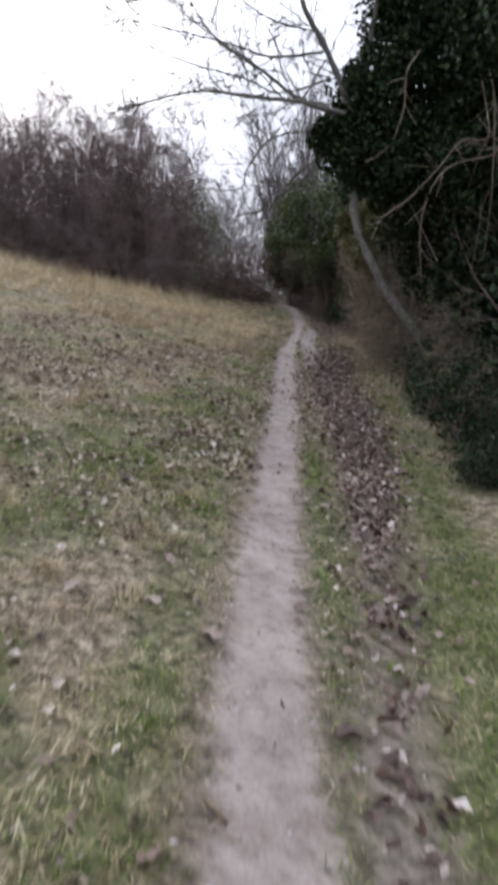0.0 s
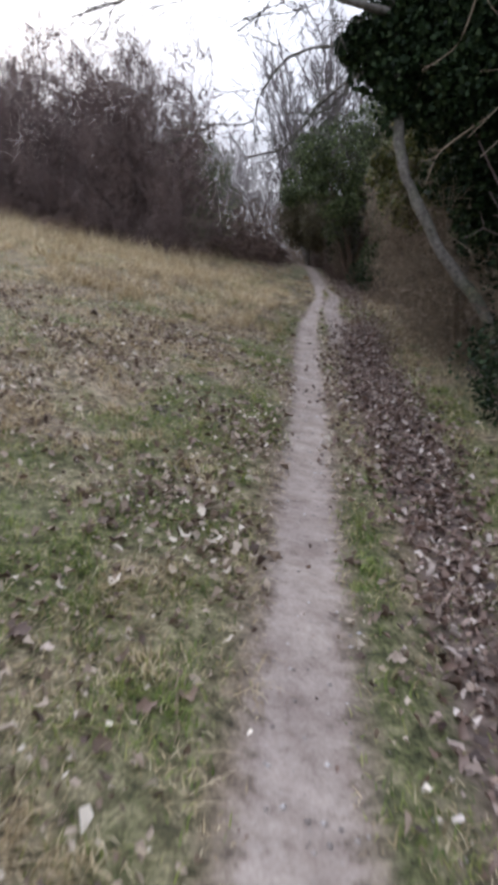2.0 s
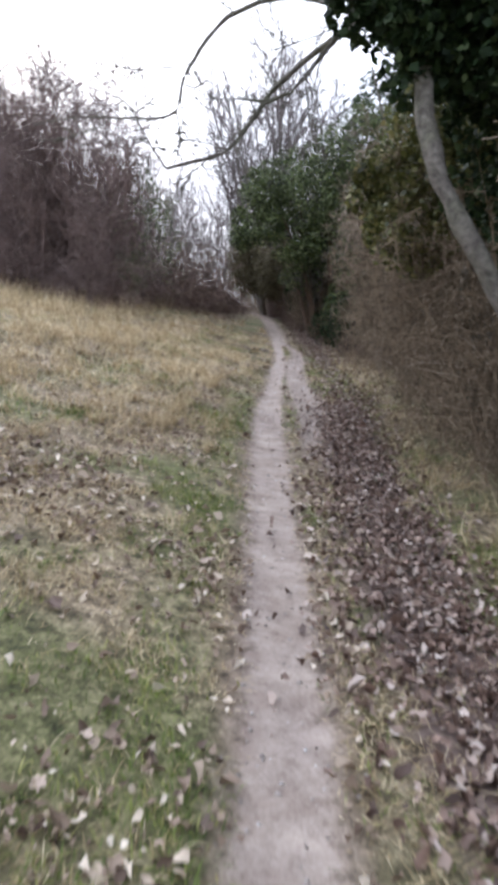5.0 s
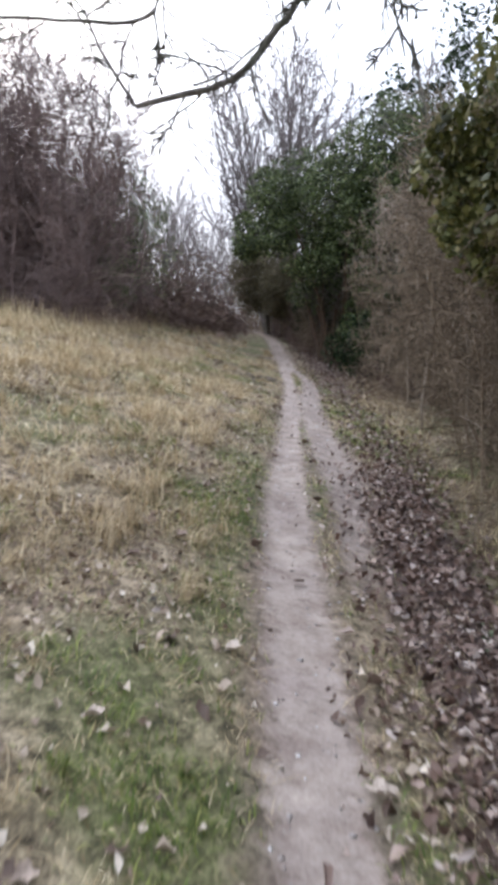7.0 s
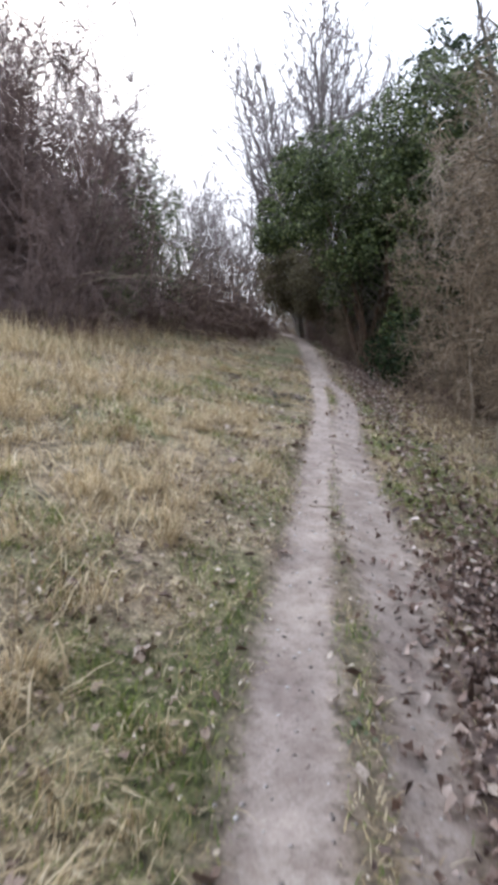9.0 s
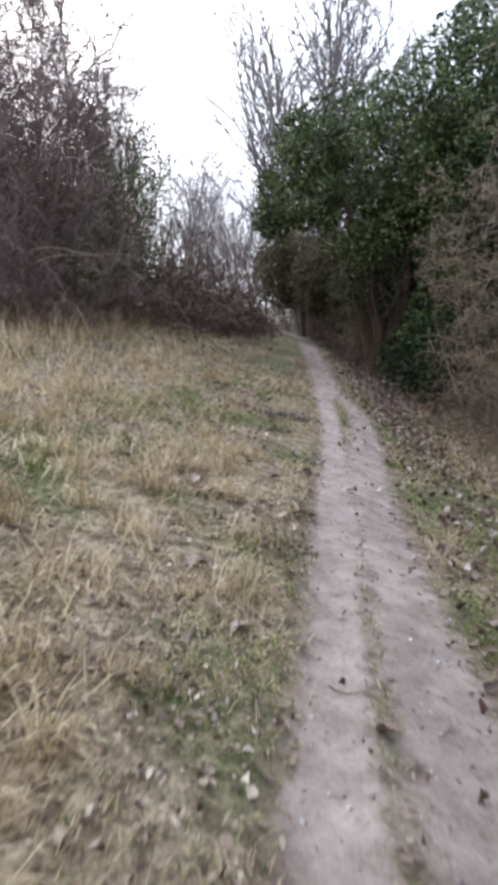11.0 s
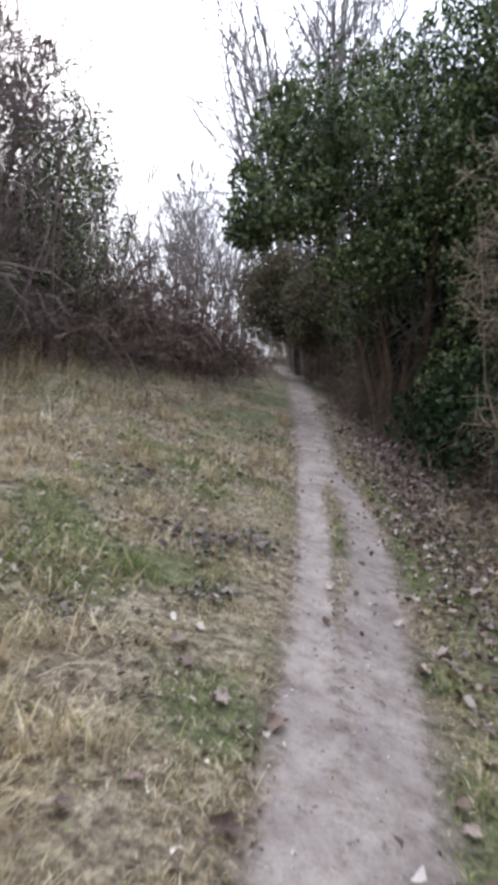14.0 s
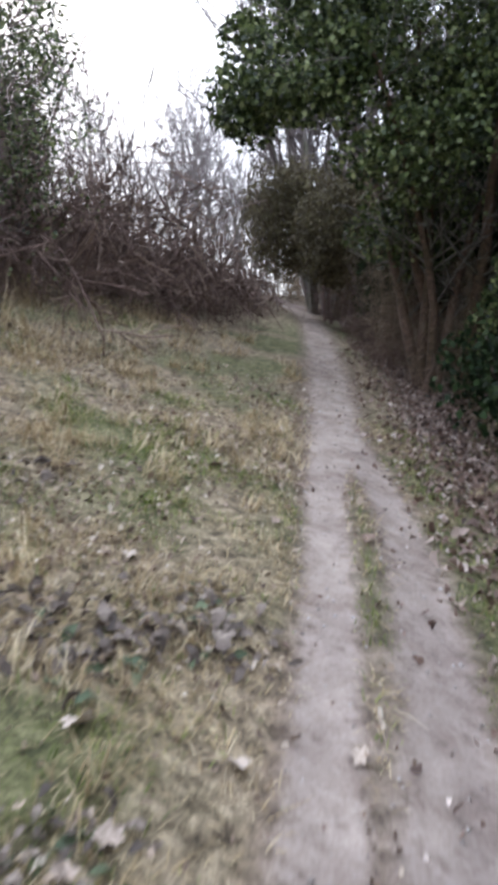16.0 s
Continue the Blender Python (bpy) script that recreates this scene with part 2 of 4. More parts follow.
def sprout(pts, rad, count, angle, ratio, lo=0.25, hi=1.0, thin=0.5):
    """Children along each polyline: starts, directions, lengths, radii."""
    n, k, _ = pts.shape
    t = rng.uniform(lo, hi, (n, count)) * (k - 1.001)
    i = t.astype(int)
    f = (t - i)[..., None]
    rows = np.arange(n)[:, None]
    a, b = pts[rows, i], pts[rows, i + 1]
    tang = unit(b - a)
    side = unit(np.cross(tang, rng.normal(size=tang.shape)))
    ang = np.radians(rng.normal(angle, angle * 0.25, (n, count)))[..., None]
    dirs = tang * np.cos(ang) + side * np.sin(ang)
    total = np.linalg.norm(np.diff(pts, axis=1), axis=2).sum(1)
    lens = total[:, None] * ratio * rng.uniform(0.55, 1.2, (n, count)) * (1.15 - 0.5 * t / (k - 1))
    rr = (rad[rows, i] * (1 - f[..., 0]) + rad[rows, i + 1] * f[..., 0]) * thin
    return (a + (b - a) * f).reshape(-1, 3), dirs.reshape(-1, 3), lens.ravel(), rr.ravel()


def tubes(groups, sides=3):
    """One vertex and face array out of (points, radii) groups."""
    vs, fs, base = [], [], 0
    for pts, rad in groups:
        n, k, _ = pts.shape
        tang = unit(np.gradient(pts, axis=1))
        ref = np.where(np.abs(tang[..., 2:3]) > 0.9, np.array([1.0, 0, 0]), np.array([0, 0, 1.0]))
        u = unit(np.cross(tang, ref))
        v = np.cross(tang, u)
        ang = np.arange(sides) * 2 * np.pi / sides
        ring = pts[:, :, None] + rad[:, :, None, None] * (np.cos(ang)[:, None] * u[:, :, None] + np.sin(ang)[:, None] * v[:, :, None])
        vs.append(ring.reshape(-1, 3))
        idx = base + np.arange(n * k * sides).reshape(n, k, sides)
        nxt = np.roll(idx, -1, axis=2)
        q = np.stack([idx[:, :-1], nxt[:, :-1], nxt[:, 1:], idx[:, 1:]], -1).reshape(-1, 4)
        fs.append(q)
        base += n * k * sides
    return np.concatenate(vs), np.concatenate(fs)


def leaf_cards(centres, sizes, up=0.3, narrow=0.62, fold=0.25, droop=0.0):
    """Folded four-sided leaves: two triangles meeting in a midrib."""
    n = len(centres)
    axis = unit(rng.normal(size=(n, 3)) + np.array([0, 0, -droop]))
    nor = unit(rng.normal(size=(n, 3)) + np.array([0, 0, up * 3]))
    side = unit(np.cross(axis, nor))
    nor = np.cross(side, axis)
    s = np.asarray(sizes)[:, None]
    a = centres - axis * s * 0.5
    tip = centres + axis * s * 0.5
    w = narrow * 0.5
    l = centres - axis * s * 0.08 + side * s * w - nor * s * fold * w
    r = centres - axis * s * 0.08 - side * s * w - nor * s * fold * w
    v = np.stack([a, l, tip, r], 1).reshape(-1, 3)
    i = np.arange(n)[:, None] * 4
    return v, np.concatenate([i + np.array([[0, 1, 2]]), i + np.array([[0, 2, 3]])])


def clump_points(centre, radii, clumps, per, size, shell=0.55, rise=0.25):
    """Leaf places: many small clumps in an uneven ellipsoid, each clump fullest on its outside."""
    d = unit(rng.normal(size=(clumps, 3)))
    c = np.array(centre) + d * np.array(radii) * rng.uniform(shell, 1.0, (clumps, 1)) ** 0.7
    q = unit(rng.normal(size=(clumps, per, 3)) + d[:, None] * 0.5 + np.array([0, 0, rise]))
    rr = np.asarray(size) * rng.uniform(0.6, 1.3, (clumps, 1, 1)) * rng.uniform(0.45, 1.0, (clumps, per, 1)) ** 0.5
    return (c[:, None] + q * rr).reshape(-1, 3)


# ---- lie of the land ----
LAND_Y = np.array([-60, -3, 0, 3.5, 5.3, 7, 8.7, 10.5, 13, 15, 17.5, 20.6, 22, 26, 32, 45, 80, 400])
LAND_Z = np.array([-4.5, -.3, 0, .34, .54, .76, .98, 1.18, 1.45, 1.77, 2.05, 2.28, 2.44, 2.9, 3.9, 5.6, 7.5, 8])
LINE_Y = np.array([-60, -3, 0, 2, 4, 6, 8, 10, 12, 14, 16, 18, 20, 22, 24, 26, 28, 31, 35, 45, 400])
LINE_X = np.array([0, .05, .05, .06, .12, .24, .36, .5, .65, .84, 1.05, 1.22, 1.38, 1.53, 1.68, 1.82, 1.93, 2.0, 1.75, -.8, -6])
CROSS_D = np.array([-300, -30, -12, -4, -.3, .15, .45, .75, 1.3, 3, 20, 300])
CROSS_Z = np.array([8.5, 4.8, 2.55, .93, .03, -.02, -.12, -.22, -.28, -.3, -1.0, -3])
# the two worn treads: middle, half width, bareness
LEFT_Y = np.array([-3, 0, 3, 4.5, 7.3, 9, 11.2, 12.6, 13.9, 14.9, 16.5, 18, 19.8, 21.4, 22.9, 23.7, 25.4, 27.2, 29.4, 32, 36, 39, 43])
LEFT_X = np.array([.04, .05, .06, .165, .34, .47, .58, .66, .75, .86, 1.04, 1.22, 1.4, 1.55, 1.64, 1.66, 1.86, 1.93, 1.98, 2.0, 1.6, .95, -.1])
LEFT_W = np.array([.2, .19, .18, .185, .17, .18, .17, .19, .18, .15, .13, .16, .14, .12, .125, .12, .25, .28, .24, .24, .22, .2, .2])
RIGHT_Y = np.array([-3, 1.75, 2.3, 3.1, 5, 8, 12, 13, 13.9, 15, 16.8, 18, 19, 20.4, 21.7, 22.8, 23.9, 25.4, 27])
RIGHT_X = np.array([.38, .43, .5, .64, .94, 1.25, 1.05, 1.1, 1.24, 1.36, 1.4, 1.5, 1.6, 1.75, 1.96, 2.08, 2.08, 1.9, 1.9])
RIGHT_W = np.array([.15, .15, .16, .19, .24, .3, .15, .15, .14, .25, .22, .18, .2, .22, .18, .17, .14, .2, .2])
RIGHT_B = np.array([.62, .6, .55, .45, .3, .1, .1, .75, .9, 1, 1, 1, 1, 1, 1, 1, 1, 1, 1])


def smooth_at(y, ys, vs):
    return (np.interp(y - 0.5, ys, vs) + 2 * np.interp(y, ys, vs) + np.interp(y + 0.5, ys, vs)) / 4


def tread(x, y):
    """How bare the ground is worn, 0 to 1."""
    a = 1 - np.clip((np.abs(x - smooth_at(y, LEFT_Y, LEFT_X)) / smooth_at(y, LEFT_Y, LEFT_W) - 0.5) / 1.2, 0, 1)
    b = 1 - np.clip((np.abs(x - smooth_at(y, RIGHT_Y, RIGHT_X)) / smooth_at(y, RIGHT_Y, RIGHT_W) - 0.45) / 1.2, 0, 1)
    fade = np.clip((46 - y) / 4, 0, 1)
    return np.maximum(a, b * np.interp(y, RIGHT_Y, RIGHT_B)) * fade * np.interp(y, [24, 27.5, 31], [1, .85, .75])


def wave(x, y):
    """Uneven ground: humps of several sizes."""
    return (0.03 * np.sin(x * 2.1 + 1.3 * np.sin(y * 0.9)) * np.cos(y * 1.7 + x * 0.6) + 0.016 * np.sin(x * 5.3 + y * 2.2) * np.cos(y * 4.6 - x * 1.9)
            + 0.007 * np.sin(x * 13.1 - y * 4.0) * np.sin(y * 11.3 + x * 3.0))


def land(x, y):
    x, y = np.asarray(x, float), np.asarray(y, float)
    d = x - smooth_at(y, LINE_Y, LINE_X)
    t = tread(x, y)
    far = np.clip((np.abs(d) - 0.5) / 1.5, 0.25, 1)
    z = smooth_at(y, LAND_Y, LAND_Z) + (np.interp(d - .15, CROSS_D, CROSS_Z) + np.interp(d + .15, CROSS_D, CROSS_Z)) / 2
    return z + wave(x, y) * far * (1 - 0.7 * t) - 0.035 * t


def litter(x, y):
    """How thickly dead leaves lie, 0 to 1."""
    d = x - smooth_at(y, LINE_Y, LINE_X)
    band = np.exp(-((d - np.interp(y, [0, 2.4, 3.3, 4.6, 6, 8, 10, 14, 20], [.4, .47, .58, .7, .82, .88, .82, .85, 1.2])) / np.interp(y, [0, 3, 5, 8.5, 14, 20], [.13, .16, .2, .42, .38, .5])) ** 2)
    along = np.interp(y, [-3, 2, 3.3, 4.5, 5.5, 7, 14.5, 16, 19, 23, 27, 32], [.2, .3, .45, .7, .9, .95, 1, .4, .12, .5, .8, .9])
    return band * along


def greenness(x, y):
    d = x - smooth_at(y, LINE_Y, LINE_X)
    strip = np.exp(-((d - 0.31) / 0.16) ** 2) * np.interp(y, [-3, 1.5, 2.2, 6.2, 7.5, 30], [.1, .2, 1, 1, .1, .1])
    margin = np.exp(-((d + 0.42) / 0.2) ** 2) * np.interp(y, [0, 12, 16], [.7, .6, .1])
    rightside = np.exp(-((d - np.interp(y, [0, 1.8, 4, 6, 16, 24], [.7, .8, 1.2, 1.35, 1.15, 1.0])) / 0.26) ** 2) * np.interp(y, [0, 6, 9, 15, 17, 22], [1, 1, .5, .5, .95, .6])
    middle = np.exp(-((x - 1.83) / 0.07) ** 2) * np.exp(-((y - 22.6) / 1.0) ** 2)
    patches = np.clip(np.sin(x * 1.9 + y * 0.7 + np.sin(y * 2.9)) * np.sin(y * 1.25 - x * 0.8 + 0.6) * 0.9 + 0.55 * np.sin(x * 5.2 + 1.1 * np.sin(y * 3.7)) * np.sin(y * 4.3 + x * 2.0) + np.interp(y, [2, 4.5, 9, 11.5, 16], [.6, .5, .3, .1, .27]), 0, 1) * np.interp(d, [-8, -3, -.3], [.45, .7, .95])
    return np.clip(np.maximum.reduce([strip, margin, rightside, middle, patches]), 0, 1)


def build_ground():
    dcol = np.concatenate([-np.geomspace(300, 3.2, 34), np.arange(-3.0, 2.6, 0.055), np.geomspace(2.65, 300, 34)])
    yrow = np.concatenate([-np.geomspace(60, 1.1, 14), np.arange(-1, 30, 0.075), np.geomspace(30.1, 400, 40)])
    D, Y = np.meshgrid(dcol, yrow)
    X = D + smooth_at(Y, LINE_Y, LINE_X)
    Z = land(X, Y)
    r, c = Y.shape
    idx = np.arange(r * c).reshape(r, c)
    quads = np.stack([idx[:-1, :-1], idx[:-1, 1:], idx[1:, 1:], idx[1:, :-1]], -1).reshape(-1, 4)
    me = mesh_from("ground", np.stack([X, Y, Z], -1).reshape(-1, 3), quads, GROUND, True)
    zones = me.color_attributes.new("zones", "FLOAT_COLOR", "POINT")
    near = (np.abs(D) < 12) & (Y < 60)
    cols = np.stack([tread(X, Y), litter(X, Y) * near, greenness(X, Y) * near, np.ones_like(X)], -1)
    zones.data.foreach_set("color", cols.astype(np.float32).ravel())
    tagged(new("ground", me), "rough grassy hillside with a worn twin-tread dirt footpath", "ground", kind="structure")


build_ground()


# ---- grass ----
def blades(x, y, length, width, flop, curl, slip=False, lay=None):
    """Grass blades of three faces each, bent over by flop (0 upright, 1 flat)."""
    n = len(x)
    z = land(x, y) - 0.005
    a = rng.uniform(0, 2 * np.pi, n) if lay is None else lay
    out = np.stack([np.cos(a), np.sin(a), np.zeros(n)], -1)
    side = np.stack([-np.sin(a), np.cos(a), np.zeros(n)], -1) * (np.asarray(width) * 0.5)[:, None]
    L = np.asarray(length)[:, None]
    f0 = np.asarray(flop)[:, None]
    f1 = np.clip(f0 + np.asarray(curl)[:, None], 0, 1.15)
    p0 = np.stack([x, y, z], -1)
    ang0, ang1 = f0 * np.pi / 2, f1 * np.pi / 2
    p1 = p0 + L * 0.5 * (out * np.sin(ang0) + np.array([0, 0, 1]) * np.cos(ang0))
    p2 = p1 + L * 0.5 * (out * np.sin(ang1) + np.array([0, 0, 1]) * np.cos(ang1))
    if slip:
        return np.stack([p0 - side, p0 + side, p2], 1).reshape(-1, 3), np.arange(n * 3).reshape(-1, 3)
    v = np.stack([p0 - side, p0 + side, p1 - side * .8, p1 + side * .8, p2], 1).reshape(-1, 3)
    i = np.arange(n)[:, None] * 5
    return v, np.concatenate([i + np.array([[0, 1, 3]]), i + np.array([[0, 3, 2]]), i + np.array([[2, 3, 4]])])


def tussocks(x, y, per, reach, length, width):
    """Tufts: blades that spring from one root and fall over mostly downhill, towards the path."""
    n = len(x) * per
    r = np.asarray(reach).repeat(per) * np.sqrt(rng.uniform(0, 1, n))
    a = rng.uniform(0, 2 * np.pi, n)
    bx, by = x.repeat(per) + r * np.cos(a), y.repeat(per) + r * np.sin(a)
    lay = rng.normal(-.35, .9, len(x)).repeat(per) + rng.normal(0, .55, n)
    ln = rng.uniform(*length, n) * rng.uniform(.7, 1.25, len(x)).repeat(per)
    return blades(bx, by, ln, width * rng.uniform(.6, 1.4, n), rng.uniform(.15, .75, n), rng.uniform(.25, .8, n), False, lay)


def scatter(n, d0, d1, y0, y1, keep):
    d = rng.uniform(d0, d1, n)
    y = rng.uniform(y0, y1, n)
    x = d + smooth_at(y, LINE_Y, LINE_X)
    ok = rng.uniform(size=n) < keep(x, y)
    return x[ok], y[ok]


def build_grass():
    open_turf = lambda x, y: np.clip(1 - 1.25 * tread(x, y), 0, 1) * (1 - 0.75 * litter(x, y))
    tuft = lambda x, y: np.clip(0.5 + 0.75 * np.sin(x * 6.1 + 2 * np.sin(y * 3.3)) * np.sin(y * 5.7 + 1.7 * np.sin(x * 4.1)), 0.05, 1)
    for name, material, label, regions in (
            ("dry_grass", STRAW, "matted straw-coloured winter grass on the slope", (
                (560000, -1.9, 1.6, 0.8, 26, (.02, .075), .0042, (.35, 1.0)),
                (60000, -2.0, 1.6, 0.8, 26, (.1, .2), .0032, (.8, 1.0)),
                (240000, -9, -1.8, 4, 30, (.06, .17), .0095, (.3, .95)),
                (14000, -8, -2.0, 15, 30, (.2, .42), .008, (.15, .75)),
                (22000, -4.5, -.8, 12.5, 21, (.12, .28), .007, (.3, .85)),
                (9000, 1.25, 2.1, 6, 27, (.12, .3), .006, (.2, .8)),
                (22000, -13, -3.2, 20, 31, (.3, .65), .012, (.05, .45)))),
            ("green_grass", GREEN_GRASS, "short green grass in patches beside the path", (
                (500000, -1.9, 1.7, 0.8, 26, (.02, .075), .0045, (.15, .85)),
                (150000, -9, -1.8, 4, 30, (.05, .12), .009, (.2, .8))))):
        vs, fs, base = [], [], 0
        for n, d0, d1, y0, y1, ln, w, fl in regions:
            if material is STRAW:
                keep = lambda x, y: open_turf(x, y) * (1 - 0.8 * greenness(x, y)) * tuft(x, y)
            else:
                keep = lambda x, y: open_turf(x, y) * (0.06 + 0.94 * greenness(x, y)) * tuft(x + 3, y)
            x, y = scatter(n, d0, d1, y0, y1, keep)
            m = len(x)
            v, f = blades(x, y, rng.uniform(*ln, m), w * rng.uniform(.6, 1.4, m), rng.uniform(*fl, m), rng.uniform(.05, .5, m), d1 < -1)
            vs.append(v)
            fs.append(f + base)
            base += len(v)
        if material is STRAW:
            clumps = ((330, -2.6, -.5, 1.5, 12, 30, .07, (.07, .16), .0042), (420, -3.2, -.45, 12, 19, 42, .09, (.12, .3), .0042), (420, -3.0, -.4, 16.5, 24, 36, .08, (.1, .26), .004),
                      (420, -8, -2.4, 13, 27, 26, .12, (.2, .42), .008), (150, 1.0, 2.0, 7, 25, 26, .07, (.1, .24), .0042), (330, -2.6, -.2, 23, 29, 22, .1, (.1, .24), .007))
        else:
            clumps = ((420, -1.8, -.35, 1.5, 14, 30, .07, (.05, .12), .0042), (260, -2.4, -.35, 14, 25, 24, .07, (.06, .16), .0042), (260, .2, 1.6, 1.5, 25, 28, .06, (.05, .11), .0042))
        for n, d0, d1, y0, y1, per, reach, ln, w in clumps:
            x, y = scatter(n, d0, d1, y0, y1, keep)
            v, f = tussocks(x, y, per, reach * rng.uniform(.5, 1.3, len(x)), ln, w)
            vs.append(v)
            fs.append(f + base)
            base += len(v)
        tagged(new(name, mesh_from(name, np.concatenate(vs), np.concatenate(fs), material)), label, "grass", kind="stuff")


build_grass()


# ---- dead leaves, twigs and pebbles on the ground ----
def lying_leaves(x, y, size):
    """Curled broad leaves with a ragged six-point outline, lying at small tilts."""
    n = len(x)
    z = land(x, y) + 0.012 + rng.uniform(0, 0.02, n)
    a = rng.uniform(0, 2 * np.pi, n)
    nor = unit(rng.normal(size=(n, 3)) * 0.5 + np.array([0, 0, 1.0]))
    ax = unit(np.cross(nor, np.stack([np.cos(a), np.sin(a), np.zeros(n)], -1)))
    si = np.cross(nor, ax)
    c = np.stack([x, y, z], -1)
    s = np.asarray(size)[:, None]
    prof = [(-.55, 0, 0), (-.25, .32, .1), (.2, .36, .16), (.55, 0, .05), (.2, -.36, .16), (-.25, -.32, .1)]
    ring = [c + s * (ax * (p * rng.uniform(.55, 1.15, (n, 1)) + rng.uniform(-.1, .1, (n, 1))) + si * (q * rng.uniform(.2, .95, (n, 1))) + nor * (h + .12) * rng.uniform(-.8, 2.2, (n, 1))) for p, q, h in prof]
    v = np.stack([c, *ring], 1).reshape(-1, 3)
    i = np.arange(n)[:, None] * 7
    f = np.concatenate([i + np.array([[0, k, 1 + k % 6]]) for k in range(1, 7)])
    return v, f


def build_litter():
    x, y = scatter(105000, -.4, 2.4, 0.8, 31, lambda x, y: litter(x, y) * (1 - 0.4 * tread(x, y)) * 0.9)
    v, f = lying_leaves(x, y, rng.uniform(.025, .075, len(x)) * np.where(rng.uniform(size=len(x)) < .15, 1.3, 1))
    bed = tagged(new("leaf_litter", mesh_from("leaf_litter", v, f, DEAD_LEAF)), "brown dead leaves lying thick beside the path", "leaves", kind="stuff")
    x, y = scatter(125000, -4.0, 0.4, 0.8, 27, lambda x, y: (1 - tread(x, y)) * np.clip(.35 + .6 * np.sin(x * 2.7 + y) * np.sin(y * 1.9), .08, 1) * np.interp(y, [0, 4, 5.5, 11, 13, 16, 27], [.3, .5, .75, .75, .6, .9, .85]))
    v, f = lying_leaves(x, y, rng.uniform(.016, .05, len(x)) * rng.uniform(.6, 1.3, len(x)) * np.where(rng.uniform(size=len(x)) < .06, 1.5, 1) * np.interp(y, [3, 5.5, 11, 12.5], [.9, 1.35, 1.35, .8]))
    tagged(new("scattered_leaves", mesh_from("scattered_leaves", v, f, FIELD_LEAF)), "pale and brown leaf scraps scattered over the grass", "leaves", kind="stuff")
    x, y = scatter(2400, -.5, .9, 0.8, 30, lambda x, y: .3 * tread(x, y))
    v, f = lying_leaves(x, y, rng.uniform(.01, .035, len(x)))
    tagged(new("path_leaves", mesh_from("path_leaves", v, f, DEAD_LEAF)), "dead leaf scraps trodden into the path", "leaves", kind="stuff")
    # chalky pebbles bedded in the treads
    x, y = scatter(9000, -.6, .9, 0.8, 30, lambda x, y: np.clip(tread(x, y) * 1.4 - .1, 0, 1) * .5)
    n = len(x)
    size = rng.uniform(.004, .014, n)[:, None] * rng.uniform(.5, 1.2, (n, 1))
    octa = np.array([[1, 0, 0], [0, 1, 0], [-1, 0, 0], [0, -1, 0], [0, 0, .6], [0, 0, -.6]])
    v = (np.stack([x, y, land(x, y) + .002], -1)[:, None] + octa[None] * size[:, :, None] * rng.uniform(.6, 1.3, (n, 6, 1))).reshape(-1, 3)
    faces = np.array([[0, 1, 4], [1, 2, 4], [2, 3, 4], [3, 0, 4], [1, 0, 5], [2, 1, 5], [3, 2, 5], [0, 3, 5]])
    f = (np.arange(n)[:, None, None] * 6 + faces[None]).reshape(-1, 3)
    tagged(new("pebbles", mesh_from("pebbles", v, f, STONE)), "small chalky stones bedded in the dirt path", "stones", kind="stuff")
    # the larger leaves beside and on the path, one by one
    shapes = []
    for i in range(7):
        v, f = lobed_leaf(5 + i % 3, 0.22 + 0.1 * (i % 4))
        shapes.append(mesh_from("fallen_leaf", v, f, LOOSE_LEAF))
    x, y = scatter(4000, -1.1, 1.3, 1.4, 25, lambda x, y: (.25 + .75 * litter(x, y)) * (1 - .85 * tread(x, y)))
    for i in range(min(300, len(x))):
        ob = part("fallen_leaf", shapes[i % 7], bed)
        s = rng.uniform(.05, .105)
        ob.matrix_basis = pose(x[i], y[i], float(land(x[i], y[i])) + 0.022, rng.normal(0, 14), rng.normal(0, 14), rng.uniform(0, 360)) @ Matrix.Diagonal((s, s, s, 1))


def lobed_leaf(lobes, curl):
    """A dry lobed leaf of unit length with a raised, curled rim and a short stalk."""
    n = lobes * 4
    a = np.linspace(0, 2 * np.pi, n, endpoint=False)
    r = 0.4 + 0.07 * np.cos(a * lobes) + rng.uniform(-.07, .07, n)
    rim = np.stack([r * np.cos(a) * 1.15, r * np.sin(a) * .85, curl * (np.abs(np.sin(a)) ** 2) * .6 + rng.uniform(-.06, .06, n)], -1)
    inner = rim * np.array([.5, .5, .15])
    stalk = np.array([[-.45, .015, .0], [-.45, -.015, .0], [-.85, 0, .06]])
    v = np.concatenate([[[0, 0, 0]], inner, rim, stalk])
    k = np.arange(n)
    nx = (k + 1) % n
    f = np.concatenate([np.stack([np.zeros(n, int), 1 + k, 1 + nx], -1), np.stack([1 + k, 1 + n + k, 1 + n + nx], -1), np.stack([1 + k, 1 + n + nx, 1 + nx], -1), [[2 * n + 1, 2 * n + 2, 2 * n + 3]]])
    return v, f


